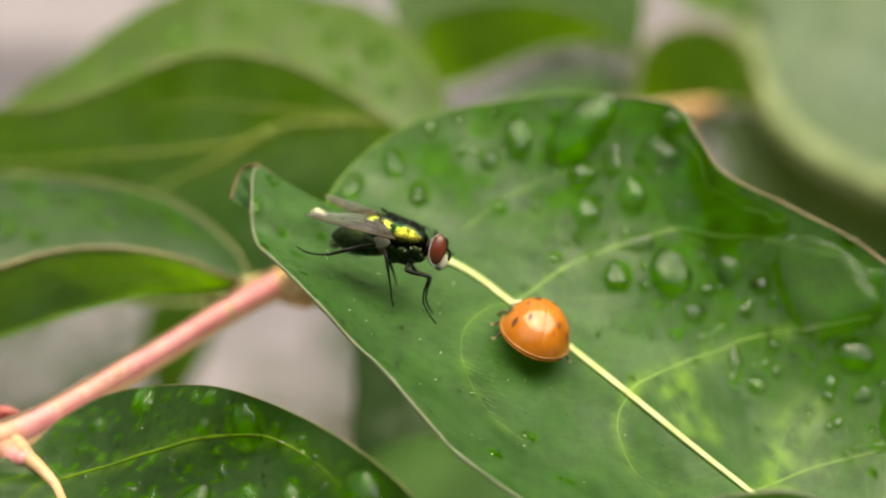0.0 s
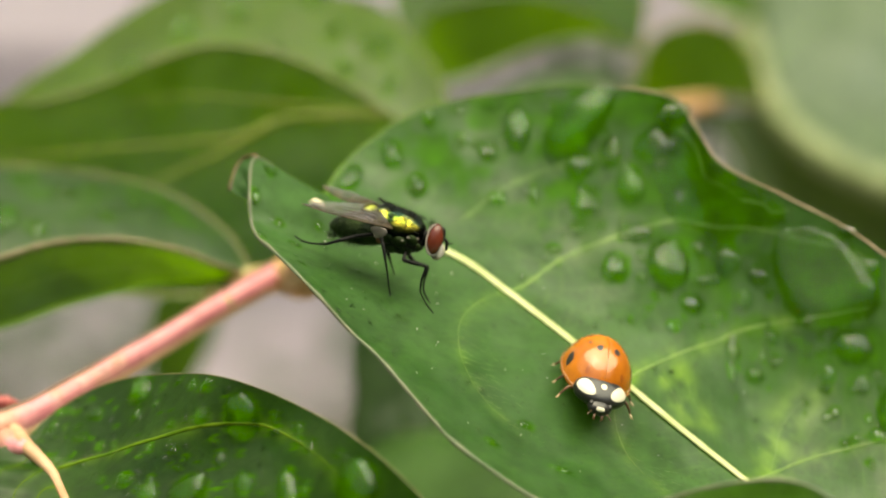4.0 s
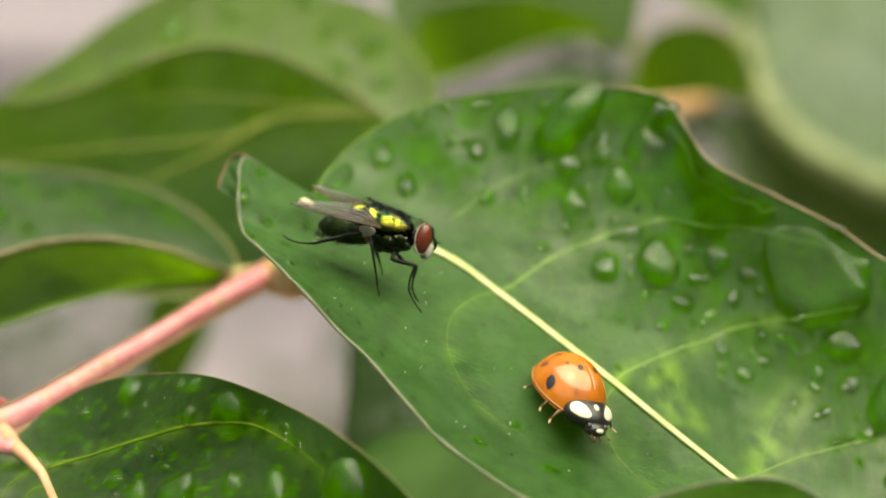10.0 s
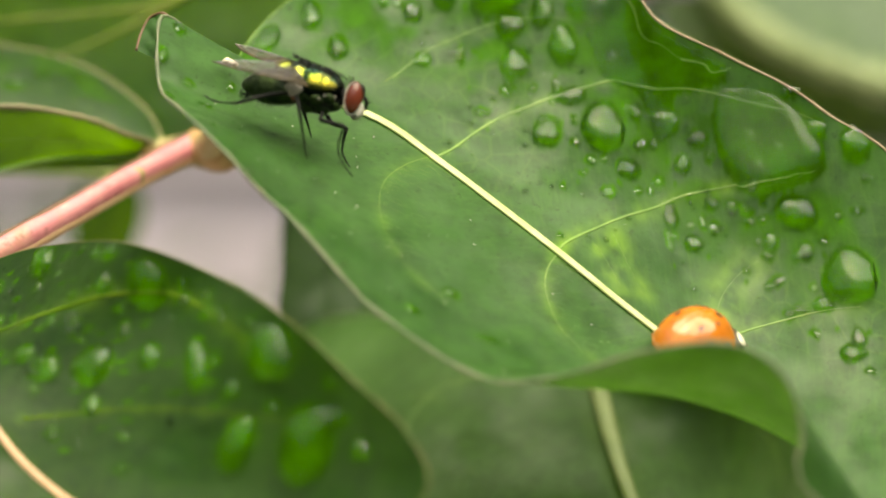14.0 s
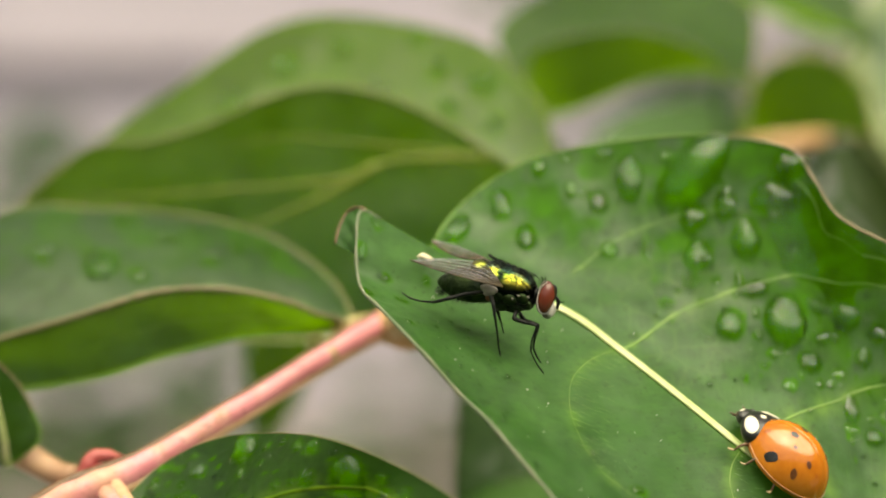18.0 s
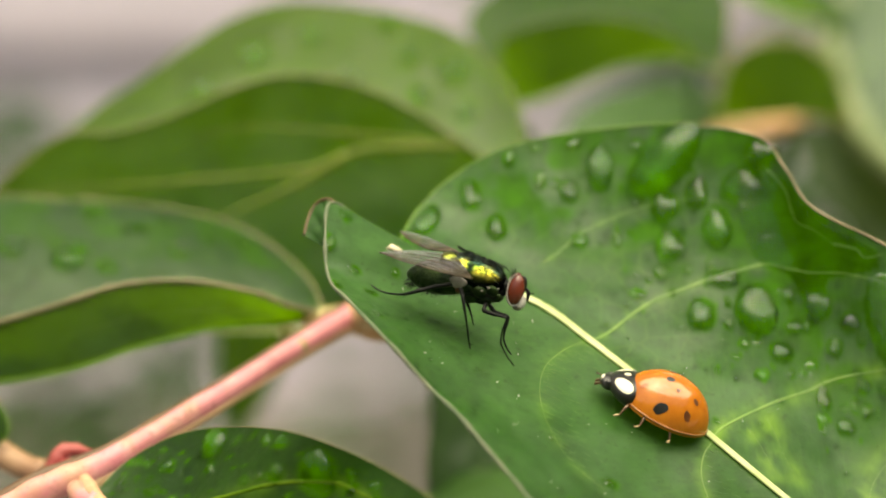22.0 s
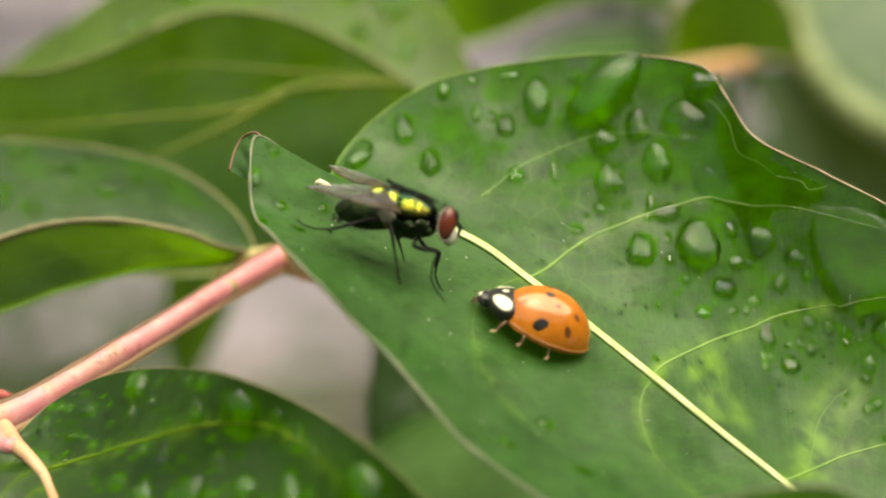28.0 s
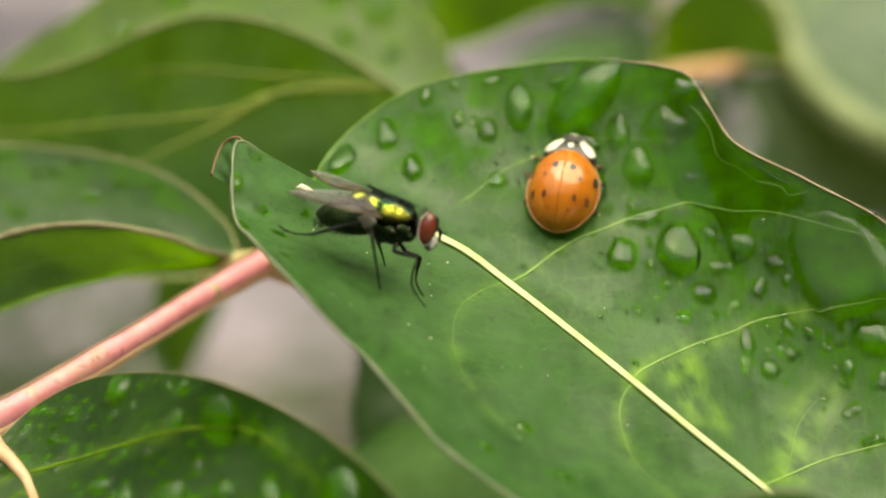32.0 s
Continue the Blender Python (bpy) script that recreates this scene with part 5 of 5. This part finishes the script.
for x, y, z, r in ((1.25, -1.12, -0.25, 0.42), (0.45, -1.28, -0.40, 0.46), (-0.45, -1.30, -0.28, 0.40), (0.85, -1.18, -0.98, 0.44), (-0.15, -1.22, -1.0, 0.42), (1.55, -0.85, -0.85, 0.36)):
    local("flank_plate", ball((x, y, z), (r * 1.15, r * 0.45, r), 18, 12), FLY_DARK, fly)
local("flank_plate", ball((-0.92, -1.46, -0.42), (0.30, 0.14, 0.26), 14, 10), FLY_RUST, fly, "rusty brown plate behind the wing root")
for x, y, z, r in ((-1.15, -1.58, -0.12, 0.12), (1.15, -1.48, 0.18, 0.07), (0.75, -1.60, -0.05, 0.06), (1.72, -1.12, 0.02, 0.06)):
    local("membrane", ball((x, y, z), (r * 1.6, r * 0.5, r), 12, 8), FLY_LIP, fly, "pale skin between the plates")
local("neck", ball((1.85, 0.0, -0.4), (0.55, 0.5, 0.55), 14, 10), FLY_BLACK, fly)
# the head is turned a little to its left and tilted
head = local("head", ball((0, 0, 0), (0.62, 0.9, 1.1), 28, 20), FLY_BLACK, fly, "black head with large eyes")
head.matrix_basis = pose(2.62 * MM, -0.02 * MM, -0.52 * MM, -26, 10, 14)
for k in (-1, 1):
    local("eye", ball((0.02, 0.44 * k, 0.1), (0.58, 0.56, 1.10), 30, 22, lambda d, p: Vector((p.x * (1 - 0.1 * abs(d.z)), p.y, p.z))), FLY_EYE, head, "brick red compound eye")
    ring = [(0.02 + 0.60 * math.cos(a), 0.56 * k, 0.1 + 1.10 * math.sin(a)) for a in (radians(v) for v in range(105, 345, 20))]
    local("eye_rim", wire(ring, [0.02 + 0.045 * i / len(ring) for i in range(len(ring))], 8, 3), FLY_WHITE, head, "thin pale rim round the eye")
    local("face_plate", ball((0.52, 0.46 * k, -0.62), (0.26, 0.22, 0.55), 16, 12), FLY_WHITE, head, "silvery white cheek")
    local("antenna", wire([(0.66, 0.12 * k, 0.30), (0.90, 0.14 * k, 0.02), (0.94, 0.16 * k, -0.52)], [0.09, 0.13, 0.08]), FLY_BLACK, head)
    local("bristle", wire([(0.9, 0.14 * k, -0.05), (1.16, 0.22 * k, 0.0), (1.32, 0.25 * k, 0.1)], [0.025, 0.018, 0.008], 5), FLY_BLACK, head, "feathered antenna bristle")
local("forehead", ball((0.38, 0, 0.42), (0.34, 0.3, 0.66), 18, 14), FLY_BLACK, head, "dark stripe between the eyes")
local("face", ball((0.55, 0, -0.68), (0.34, 0.46, 0.48), 18, 14), FLY_WHITE, head, "silvery white face")
local("proboscis", ball((0.35, 0, -1.12), (0.32, 0.28, 0.2), 14, 10), FLY_LIP, head, "pinkish brown mouthparts")


def wing(lower, upper):
    """A clear wing between its lower and upper edge, both from root to tip."""
    low = [(i, *p) for i, p in enumerate(lower)]
    upp = [(i, *p) for i, p in enumerate(upper)]

    def edge(rows, f):
        return (spline(rows, f * (len(rows) - 1)) - BASE) / MM

    bm = bmesh.new()
    n, m = 30, 10
    rows = []
    for i in range(n + 1):
        f = i / n
        p, q = edge(low, f), edge(upp, f)
        rows.append([bm.verts.new((p.lerp(q, j / m) + Vector((0, 0, 0.05 * math.sin(j * 2.4 + f * 6)))) * MM) for j in range(m + 1)])
    for i in range(n):
        for j in range(m):
            bm.faces.new((rows[i][j], rows[i + 1][j], rows[i + 1][j + 1], rows[i][j + 1]))
    bmesh.ops.remove_doubles(bm, verts=bm.verts, dist=1e-7)
    ob = local("wing", bm, FLY_WING, fly, "smoky clear wing with dark veins")
    for g, r, end in ((0.0, 0.075, 10), (0.13, 0.05, 10), (0.27, 0.045, 10), (0.45, 0.045, 9), (0.66, 0.04, 8), (0.86, 0.032, 6)):
        pts = [tuple(edge(low, i / 10).lerp(edge(upp, i / 10), g) + Vector((0, -0.02, 0.05))) for i in range(end + 1)]
        local("vein", wire(pts, [r * (1 - 0.05 * i) for i in range(len(pts))], 5, 2), FLY_VEIN, ob)
    for g0, g1, f in ((0.27, 0.45, 0.45), (0.45, 0.66, 0.62)):
        a = edge(low, f).lerp(edge(upp, f), g0)
        b = edge(low, f + 0.04).lerp(edge(upp, f + 0.04), g1)
        local("vein", wire([tuple(a + Vector((0, -0.02, 0.05))), tuple(b + Vector((0, -0.02, 0.05)))], [0.035, 0.035], 5, 2), FLY_VEIN, ob)
    return ob


wing([(0.03, -1.69, 0.76), (-1.02, -2.56, 1.36), (-2.69, -2.66, 1.54), (-4.82, -1.76, 1.19), (-6.91, -0.71, 0.88)],
     [(-0.12, -1.47, 0.79), (-0.75, -1.07, 1.35), (-1.85, -0.15, 1.38), (-3.84, 0.31, 1.04), (-5.54, 0.04, 0.94), (-6.91, -0.71, 0.88)])
wing([(-1.38, 1.97, -0.07), (-2.46, 1.93, 0.34), (-4.37, 2.40, -0.04), (-6.24, 3.47, -0.20), (-7.08, 4.07, -0.01)],
     [(-1.50, 2.36, -0.16), (-2.75, 2.88, 0.07), (-4.56, 3.93, -0.16), (-5.96, 4.31, -0.11), (-7.08, 4.07, -0.01)])
local("calypter", ball((-0.72, -2.34, 0.72), (0.58, 0.07, 0.42), 16, 12, lambda d, p: Vector((p.x * (1 + 0.35 * d.z), p.y, p.z))), FLY_LIP, fly, "greyish scale at the wing root")
local("calypter", ball((-1.1, 1.15, 0.3), (0.5, 0.2, 0.4), 14, 10), FLY_LIP, fly)
LEGS = [
    [(0.98, -1.35, -1.12), (1.01, -1.96, -1.37), (1.88, -2.19, -1.34), (2.79, -2.39, -1.27), (2.62, -2.93, -2.13), (2.68, -3.31, -2.81), (3.10, -3.25, -3.71), (3.62, -3.10, -4.50)],
    [(0.61, 0.58, -2.33), (1.14, 0.25, -2.73), (2.18, 0.12, -2.81), (2.10, -0.35, -3.58), (2.14, -0.70, -4.20), (2.47, -0.91, -4.71), (2.76, -0.85, -5.15)],
    [(-0.87, -1.58, 0.12), (-0.32, -2.55, -0.15), (0.05, -3.14, -0.92), (0.32, -3.39, -1.89), (0.45, -3.44, -2.83), (0.58, -3.38, -3.61)],
    [(-1.19, 0.72, -1.89), (-0.78, 0.25, -2.47), (-0.41, -0.05, -3.15), (-0.19, -0.15, -3.83)],
    [(-1.42, -1.38, -0.09), (-2.32, -2.44, 0.12), (-3.21, -3.20, 0.03), (-4.25, -3.37, -0.40), (-5.38, -3.04, -0.75), (-6.23, -2.73, -0.86), (-6.92, -2.29, -0.82)],
    [(-2.20, 1.95, -1.77), (-3.76, 2.51, -2.14), (-4.86, 2.52, -2.45), (-5.80, 2.30, -2.80)],
]
for i, pts in enumerate(LEGS):
    k = len(pts)
    rad = [0.15 if j < k * 0.3 else 0.105 if j < k * 0.5 else 0.065 if j < k * 0.75 else 0.042 for j in range(k)]
    stiff, thick = [pts[0]], [rad[0]]
    for j in range(1, k - 1):       # straight between the joints
        q0, q1, q2 = (Vector(pts[j + d]) for d in (-1, 0, 1))
        stiff += [tuple(q1.lerp(q0, 0.15)), tuple(q1.lerp(q2, 0.15))]
        thick += [rad[j], (rad[j] + rad[j + 1]) / 2]
    stiff.append(pts[-1])
    thick.append(rad[-1])
    leg = local("leg", wire(stiff, thick, 9, 3), FLY_BLACK, fly, "thin jointed black leg")
    rnd = random.Random(i)
    for j in range(10):
        f = rnd.uniform(0.15, 0.9) * (k - 1)
        a = Vector(pts[int(f)]).lerp(Vector(pts[int(f) + 1]), f - int(f))
        d = Vector((rnd.uniform(-1, 1), rnd.uniform(-1, 1), rnd.uniform(-1, 0.6))).normalized() * rnd.uniform(0.25, 0.45)
        local("hair", wire([tuple(a), tuple(a + d)], [0.02, 0.006], 4, 1), FLY_BLACK, leg)
rnd = random.Random(8)
for j in range(330):
    a, b = rnd.uniform(-1.0, 1.0), rnd.uniform(-1.0, 1.0)
    if j < 200:     # on the thorax's back
        p = Vector((0.05 + a * 1.7, b * 1.1, 0))
        p.z = 0.10 + 1.20 * math.sqrt(max(0.02, 1 - (b * 0.9) ** 2)) - 0.45 * a
        d = Vector((-0.55, 0.15 * b, 0.5)) * rnd.uniform(0.3, 0.7)
    elif j < 216:    # over the head
        p = Vector((2.35 + a * 0.35, b * 0.5 + 0.3, 0.35))
        d = Vector((-0.05 + 0.35 * a, 0.1 * b, 0.5)) * rnd.uniform(0.6, 1.0)
    else:           # on the flank of the abdomen and under it
        ang = radians(rnd.uniform(-165, -10))
        p = Vector((-2.9 + a * 1.9, math.cos(ang) * 1.25 * (1 - 0.3 * a * a) - 0.1, math.sin(ang) * 1.05 * (1 - 0.3 * a * a) - 0.55))
        p.y = -abs(p.y)
        d = Vector((-0.45, -0.35, 0.6 * math.sin(ang))) * rnd.uniform(0.3, 0.7)
    local("bristle", wire([tuple(p), tuple(p + d * 0.6 + Vector((-0.04, 0, 0.02))), tuple(p + d)], [0.028, 0.02, 0.005], 4, 2), FLY_BLACK, fly)

# ---- the ladybird: x ahead, y to its left, z up, in mm
bug = tagged(thing("ladybird"), "orange ladybird with black spots walking on the leaf", "ladybird")
bug.scale = (1.1, 1.1, 1.1)


def dome(x, y):
    """Height of the wing cases over the unit disc."""
    r2 = min(1.0, x * x + y * y)
    return max(0.0, 1 - r2) ** 0.53


LA, LB, LH, LZ = 3.02, 2.32, 2.6, 0.5     # half length, half width, height, height of the rim


def shell_at(x, y, lift=0.0):
    r = math.hypot(x, y)
    flare = 1.0
    return Vector((x * LA * flare - 0.45, y * LB * flare * (1 - 0.07 * (x < 0) * x * x), LZ + (LH + lift) * dome(x, y)))


for k in (-1, 1):
    bm = bmesh.new()
    rows = []
    nr, na = 18, 30
    for i in range(nr + 1):
        r = math.sin(i / nr * math.pi / 2)
        row = []
        for j in range(na + 1):
            t = math.pi * j / na
            x, y = r * math.cos(t), k * r * math.sin(t)
            p = shell_at(x, y)
            edge_in = 0.008 if j in (0, na) else 0.0
            p.y += k * edge_in
            p.z -= 0.035 if j in (0, na) else 0.0
            row.append(bm.verts.new(p * MM))
        rows.append(row)
    for i in range(nr):
        for j in range(na):
            f = (rows[i][j], rows[i + 1][j], rows[i + 1][j + 1], rows[i][j + 1])
            bm.faces.new(f if k > 0 else f[::-1])
    bmesh.ops.remove_doubles(bm, verts=bm.verts, dist=1e-8)
    case = local("wing_case", bm, BUG_ORANGE, bug, "glossy orange wing case")
    for x, y, r, mat in ((0.16, 0.88, 0.135, BUG_BLACK), (0.64, 0.48, 0.065, BUG_FAINT), (-0.02, 0.48, 0.05, BUG_BROWN),
                         (-0.46, 0.42, 0.07, BUG_BROWN), (-0.40, 0.76, 0.085, BUG_BROWN), (0.20, 0.24, 0.085, BUG_BLACK), (-0.70, 0.30, 0.04, BUG_FAINT)):
        bm = bmesh.new()
        mid = bm.verts.new((shell_at(x, k * y) + Vector((0, 0, 0.02))) * MM)
        rings = []
        for g in (0.35, 0.7, 1.0):
            ring = []
            for j in range(24):
                t = 2 * math.pi * j / 24
                q = r * g * (1 + 0.2 * noise.noise(Vector((math.cos(t) * 1.1, math.sin(t) * 1.1, x * 9 + k))))
                stretch = 1 / math.sqrt(max(0.2, 1 - y * y))
                ring.append(bm.verts.new((shell_at(x + q * math.cos(t), k * (y + q * math.sin(t) / stretch)) + Vector((0, k * 0.012, 0.014))) * MM))
            rings.append(ring)
        for j in range(24):
            j2 = (j + 1) % 24
            fs = [(mid, rings[0][j], rings[0][j2])] + [(r0[j], r1[j], r1[j2], r0[j2]) for r0, r1 in zip(rings, rings[1:])]
            for f in fs:
                bm.faces.new(f if k > 0 else f[::-1])
        local("spot", bm, mat, case, "black spot" if mat is BUG_BLACK else "")
    local("rim", wire([tuple(shell_at(math.cos(math.pi * j / 16) * 0.995, k * math.sin(math.pi * j / 16) * 0.995) + Vector((0, k * 0.03, 0.0))) for j in range(17)], [0.05] * 17, 8, 2), BUG_RIM, case, "pale folded rim")
local("belly", ball((-0.4, 0, 0.58), (2.7, 2.1, 0.42), 28, 12), BUG_DARK, bug, "dark underside")
PC, PR = Vector((2.1, 0, 0.92)), Vector((1.38, 1.74, 0.92))


def shield(d):
    """The neck shield's surface towards d."""
    d = d.normalized()
    return PC + Vector((d.x * PR.x * (1 - 0.16 * d.y * d.y), d.y * PR.y, d.z * PR.z * (1 - 0.25 * d.x)))


pron = local("pronotum", ball(PC, PR, 30, 20, lambda d, p: shield(d) - PC), BUG_BLACK, bug, "black neck shield with white side patches")


def patch_on(towards, ru, rv, label=""):
    """A flush pale patch on the neck shield."""
    d0 = Vector(towards).normalized()
    u = Vector((0, 0, 1)).cross(d0).normalized()
    v = d0.cross(u)
    bm = bmesh.new()
    mid = bm.verts.new((shield(d0) * 1.0 + d0 * 0.02) * MM)
    last = None
    for g in (0.35, 0.7, 1.0):
        ring = []
        for j in range(20):
            t = 2 * math.pi * j / 20
            q = g * (1 + 0.12 * noise.noise(Vector((math.cos(t), math.sin(t), d0.y * 7))))
            d = d0 + u * (math.cos(t) * ru * q) + v * (math.sin(t) * rv * q)
            ring.append(bm.verts.new((shield(d) + d.normalized() * (0.02 if g < 1 else 0.004)) * MM))
        for j in range(20):
            j2 = (j + 1) % 20
            bm.faces.new((mid, ring[j], ring[j2]) if last is None else (last[j], ring[j], ring[j2], last[j2]))
        last = ring
    local("patch", bm, BUG_WHITE, pron, label)


for k in (-1, 1):
    patch_on((0.36, 0.66 * k, 0.60), 0.58, 0.40, "cream white side patch")
    patch_on((-0.25, 0.24 * k, 0.85), 0.20, 0.15)
patch_on((0.30, 0.0, 0.85), 0.11, 0.16)
head = local("head", ball((3.38, 0, 0.66), (0.56, 0.78, 0.46), 22, 16), BUG_BLACK, bug, "black head with a white patch")
local("patch", ball((3.74, 0, 0.78), (0.20, 0.38, 0.20), 14, 10), BUG_WHITE, head)
for k in (-1, 1):
    local("eye", ball((3.42, 0.6 * k, 0.86), (0.22, 0.18, 0.22), 14, 10), BUG_BLACK, head)
    local("antenna", wire([(3.68, 0.38 * k, 0.62), (4.0, 0.62 * k, 0.58), (4.2, 0.76 * k, 0.5)], [0.03, 0.03, 0.05], 7), BUG_LEG, bug, "short brown antenna")
    local("palp", wire([(3.76, 0.2 * k, 0.48), (4.0, 0.26 * k, 0.32), (4.1, 0.22 * k, 0.18)], [0.08, 0.09, 0.06], 7), BUG_LEG, bug)
BUG_LEGS = []
for x, reach, fore in ((1.7, 0.75, 0.4), (0.5, 0.9, 0.1), (-0.8, 0.85, -0.4)):
    for k in (-1, 1):
        hip = (x, 1.45 * k, 0.5)
        pts = [(0, 0, 0), (fore * 0.5, reach * 0.6 * k, 0.12), (fore * 0.9, reach * 0.95 * k, -0.12), (fore * 1.15, reach * 1.2 * k, -0.42), (fore * 1.4 + 0.1, reach * 1.32 * k, -0.5)]
        leg = local("leg", wire(pts, [0.11, 0.11, 0.08, 0.06, 0.045], 8, 4), BUG_LEG, bug, "short brown leg", at=hip)
        local("foot", wire([pts[-2], pts[-1], (pts[-1][0] + 0.16, pts[-1][1] + 0.12 * k, -0.5)], [0.06, 0.075, 0.03], 7, 3), BUG_FOOT, leg, "pale tan foot")
        BUG_LEGS.append((leg, hip, k, x))


# ---------------------------------------------------------------- what moves
def motions():
    rows = [
        (0, pose(0.00723, -0.00627, 0.59540, 18.8, -4.1, 89.6)),
        (0.5, pose(0.00789, -0.00471, 0.59578, 11.7, -0.4, 66.1)),
        (1, pose(0.00920, -0.00500, 0.59532, 9.7, 11.4, 8.6)),
        (1.5, pose(0.00897, -0.00708, 0.59413, -12.6, 20.4, -47.7)),
        (2, pose(0.00942, -0.00700, 0.59403, -5.7, 22.9, -40)),
        (2.5, pose(0.01076, -0.00818, 0.59327, 2.3, 22.9, -23.7)),
        (3, pose(0.01253, -0.00942, 0.59283, -8.4, 18.7, -48)),
        (3.5, pose(0.01231, -0.00962, 0.59277, -16.4, 16.6, -86.2)),
        (4.5, pose(0.01073, -0.01072, 0.59276, -22, 0.9, -89)),
        (5.5, pose(0.00941, -0.01233, 0.59251, -26.7, -5.5, -91.4)),
        (6, pose(0.00930, -0.01230, 0.59259, -28, -7.1, -94.2)),
        (6.5, pose(0.00907, -0.01241, 0.59265, -28.4, -7.7, -94.5)),
        (7, pose(0.00935, -0.01221, 0.59261, -27.8, -7, -94.2)),
        (7.5, pose(0.00919, -0.01238, 0.59259, -27.1, -5.8, -91.3)),
        (8, pose(0.00933, -0.01219, 0.59263, -26.6, -5.4, -91.4)),
        (8.5, pose(0.00930, -0.01243, 0.59252, -26.9, -5.5, -91.4)),
        (9, pose(0.00906, -0.01291, 0.59239, -27.5, -6, -91.3)),
        (9.5, pose(0.00902, -0.01296, 0.59247, -31.7, 11.1, -87.5)),
        (10, pose(0.01050, -0.01207, 0.59218, -20.2, 14.5, -65.1)),
        (10.3, pose(0.01083, -0.01182, 0.59140, 3.3, 24.7, -8.9)),
        (10.5, pose(0.01215, -0.01171, 0.59085, 11.2, 17.6, 4.4)),
        (11, pose(0.01570, -0.01175, 0.58942, 12, 13.8, -2.3)),
        (11.5, pose(0.01605, -0.01150, 0.58944, 13.1, 14.4, 3.4)),
        (12, pose(0.01831, -0.01189, 0.58877, 13.7, 14.6, 36.5)),
        (12.5, pose(0.02048, -0.01170, 0.58797, 9.3, 19.2, 25.6)),
        (13, pose(0.02109, -0.01179, 0.58764, 11.5, 12.6, 38.6)),
        (13.5, pose(0.02349, 0.00270, 0.58035, 10, 14.6, 37.1)),
        (14, pose(0.02306, -0.01258, 0.58655, 10.9, 11.9, 44.4)),
        (14.5, pose(0.02501, -0.01314, 0.58546, 7.9, 11.6, 46.5)),
        (15, pose(0.02601, -0.01299, 0.58508, 7.5, 8, 51.4)),
        (15.5, pose(0.02396, -0.01160, 0.58600, 14.8, -0.8, 48.9)),
        (16.5, pose(0.02209, -0.01067, 0.58721, 32.2, -22.4, 84.1)),
        (17.5, pose(0.01800, -0.00873, 0.59025, 17.2, -34.8, 120.4)),
        (18, pose(0.01651, -0.00850, 0.59108, 4.5, -33, 138.7)),
        (18.5, pose(0.01404, -0.00828, 0.59228, -7.3, -21.3, 167.5)),
        (19, pose(0.01332, -0.00800, 0.59261, -12.7, -9, -163.6)),
        (19.5, pose(0.01134, -0.00769, 0.59327, -10.3, -14.5, -169.9)),
        (20, pose(0.01012, -0.00756, 0.59366, -1.1, -24, 174.1)),
        (20.5, pose(0.01022, -0.00751, 0.59365, -1.4, -24.5, 174.2)),
        (21, pose(0.01042, -0.00760, 0.59356, -1.3, -25, 174.2)),
        (21.5, pose(0.01035, -0.00752, 0.59361, -1.3, -25, 174.2)),
        (22, pose(0.00997, -0.00761, 0.59368, -1.1, -25.6, 172.8)),
        (22.5, pose(0.01009, -0.00766, 0.59363, 0.3, -27.2, 169.2)),
        (23, pose(0.01030, -0.00770, 0.59356, 0.3, -27.7, 169.2)),
        (23.5, pose(0.01016, -0.00779, 0.59357, 0, -27.7, 169.3)),
        (24, pose(0.01024, -0.00773, 0.59356, -0.5, -27.2, 170.8)),
        (24.5, pose(0.00927, -0.00899, 0.59344, -0, -28.2, 172.9)),
        (25, pose(0.01032, -0.00801, 0.59344, -0.3, -27.5, 170.3)),
        (25.5, pose(0.01050, -0.00791, 0.59343, -1, -26.5, 172.3)),
        (26.5, pose(0.01047, -0.00786, 0.59346, -6.9, -21.8, -177.1)),
        (27.5, pose(0.00949, -0.00768, 0.59381, -9.7, -16.3, -163.6)),
        (28, pose(0.00613, -0.00731, 0.59499, -0, -26.1, 175.3)),
        (28.3, pose(0.00486, -0.00712, 0.59562, -0.8, -22.1, -178.6)),
        (28.5, pose(0.00725, -0.00728, 0.59459, 12.2, -26, 143.4)),
        (28.8, pose(0.00892, -0.00680, 0.59466, 6.7, -13.1, 115)),
        (29, pose(0.00949, -0.00569, 0.59490, 12.8, -10.3, 96.6)),
        (29.5, pose(0.01066, -0.00246, 0.59603, 10.3, -15.7, 89.1)),
        (30, pose(0.01036, 0.00066, 0.59766, -3.7, -25.0, 105.0)),
        (30.5, pose(0.00872, 0.00225, 0.59888, -3.2, -24.5, 105.5)),
        (31, pose(0.00771, 0.00453, 0.60048, -10.1, -24.6, 111.4)),
        (31.5, pose(0.00855, 0.00562, 0.60130, -2.8, -30.1, 95.5)),
        (32, pose(0.00991, 0.00536, 0.60068, 7.2, -38.1, 75.9)),
    ]
    walk(bug, rows)
    # the legs step while it walks
    for n, (leg, hip, k, x) in enumerate(BUG_LEGS):
        steps, phase, last = [], 0.0, None
        for i in range(65):
            t = i * 0.5
            here = min(rows, key=lambda row: abs(row[0] - t))[1].translation
            gone = (here - last).length if last else 0.0
            last = here
            phase += min(2.4, gone / 0.0011)
            swing = 11 * math.sin(phase + math.pi * ((n + n // 2) % 2))
            steps.append((t, pose(hip[0] * MM, hip[1] * MM, hip[2] * MM, 0, 0, swing)))
        walk(leg, steps)


motions()
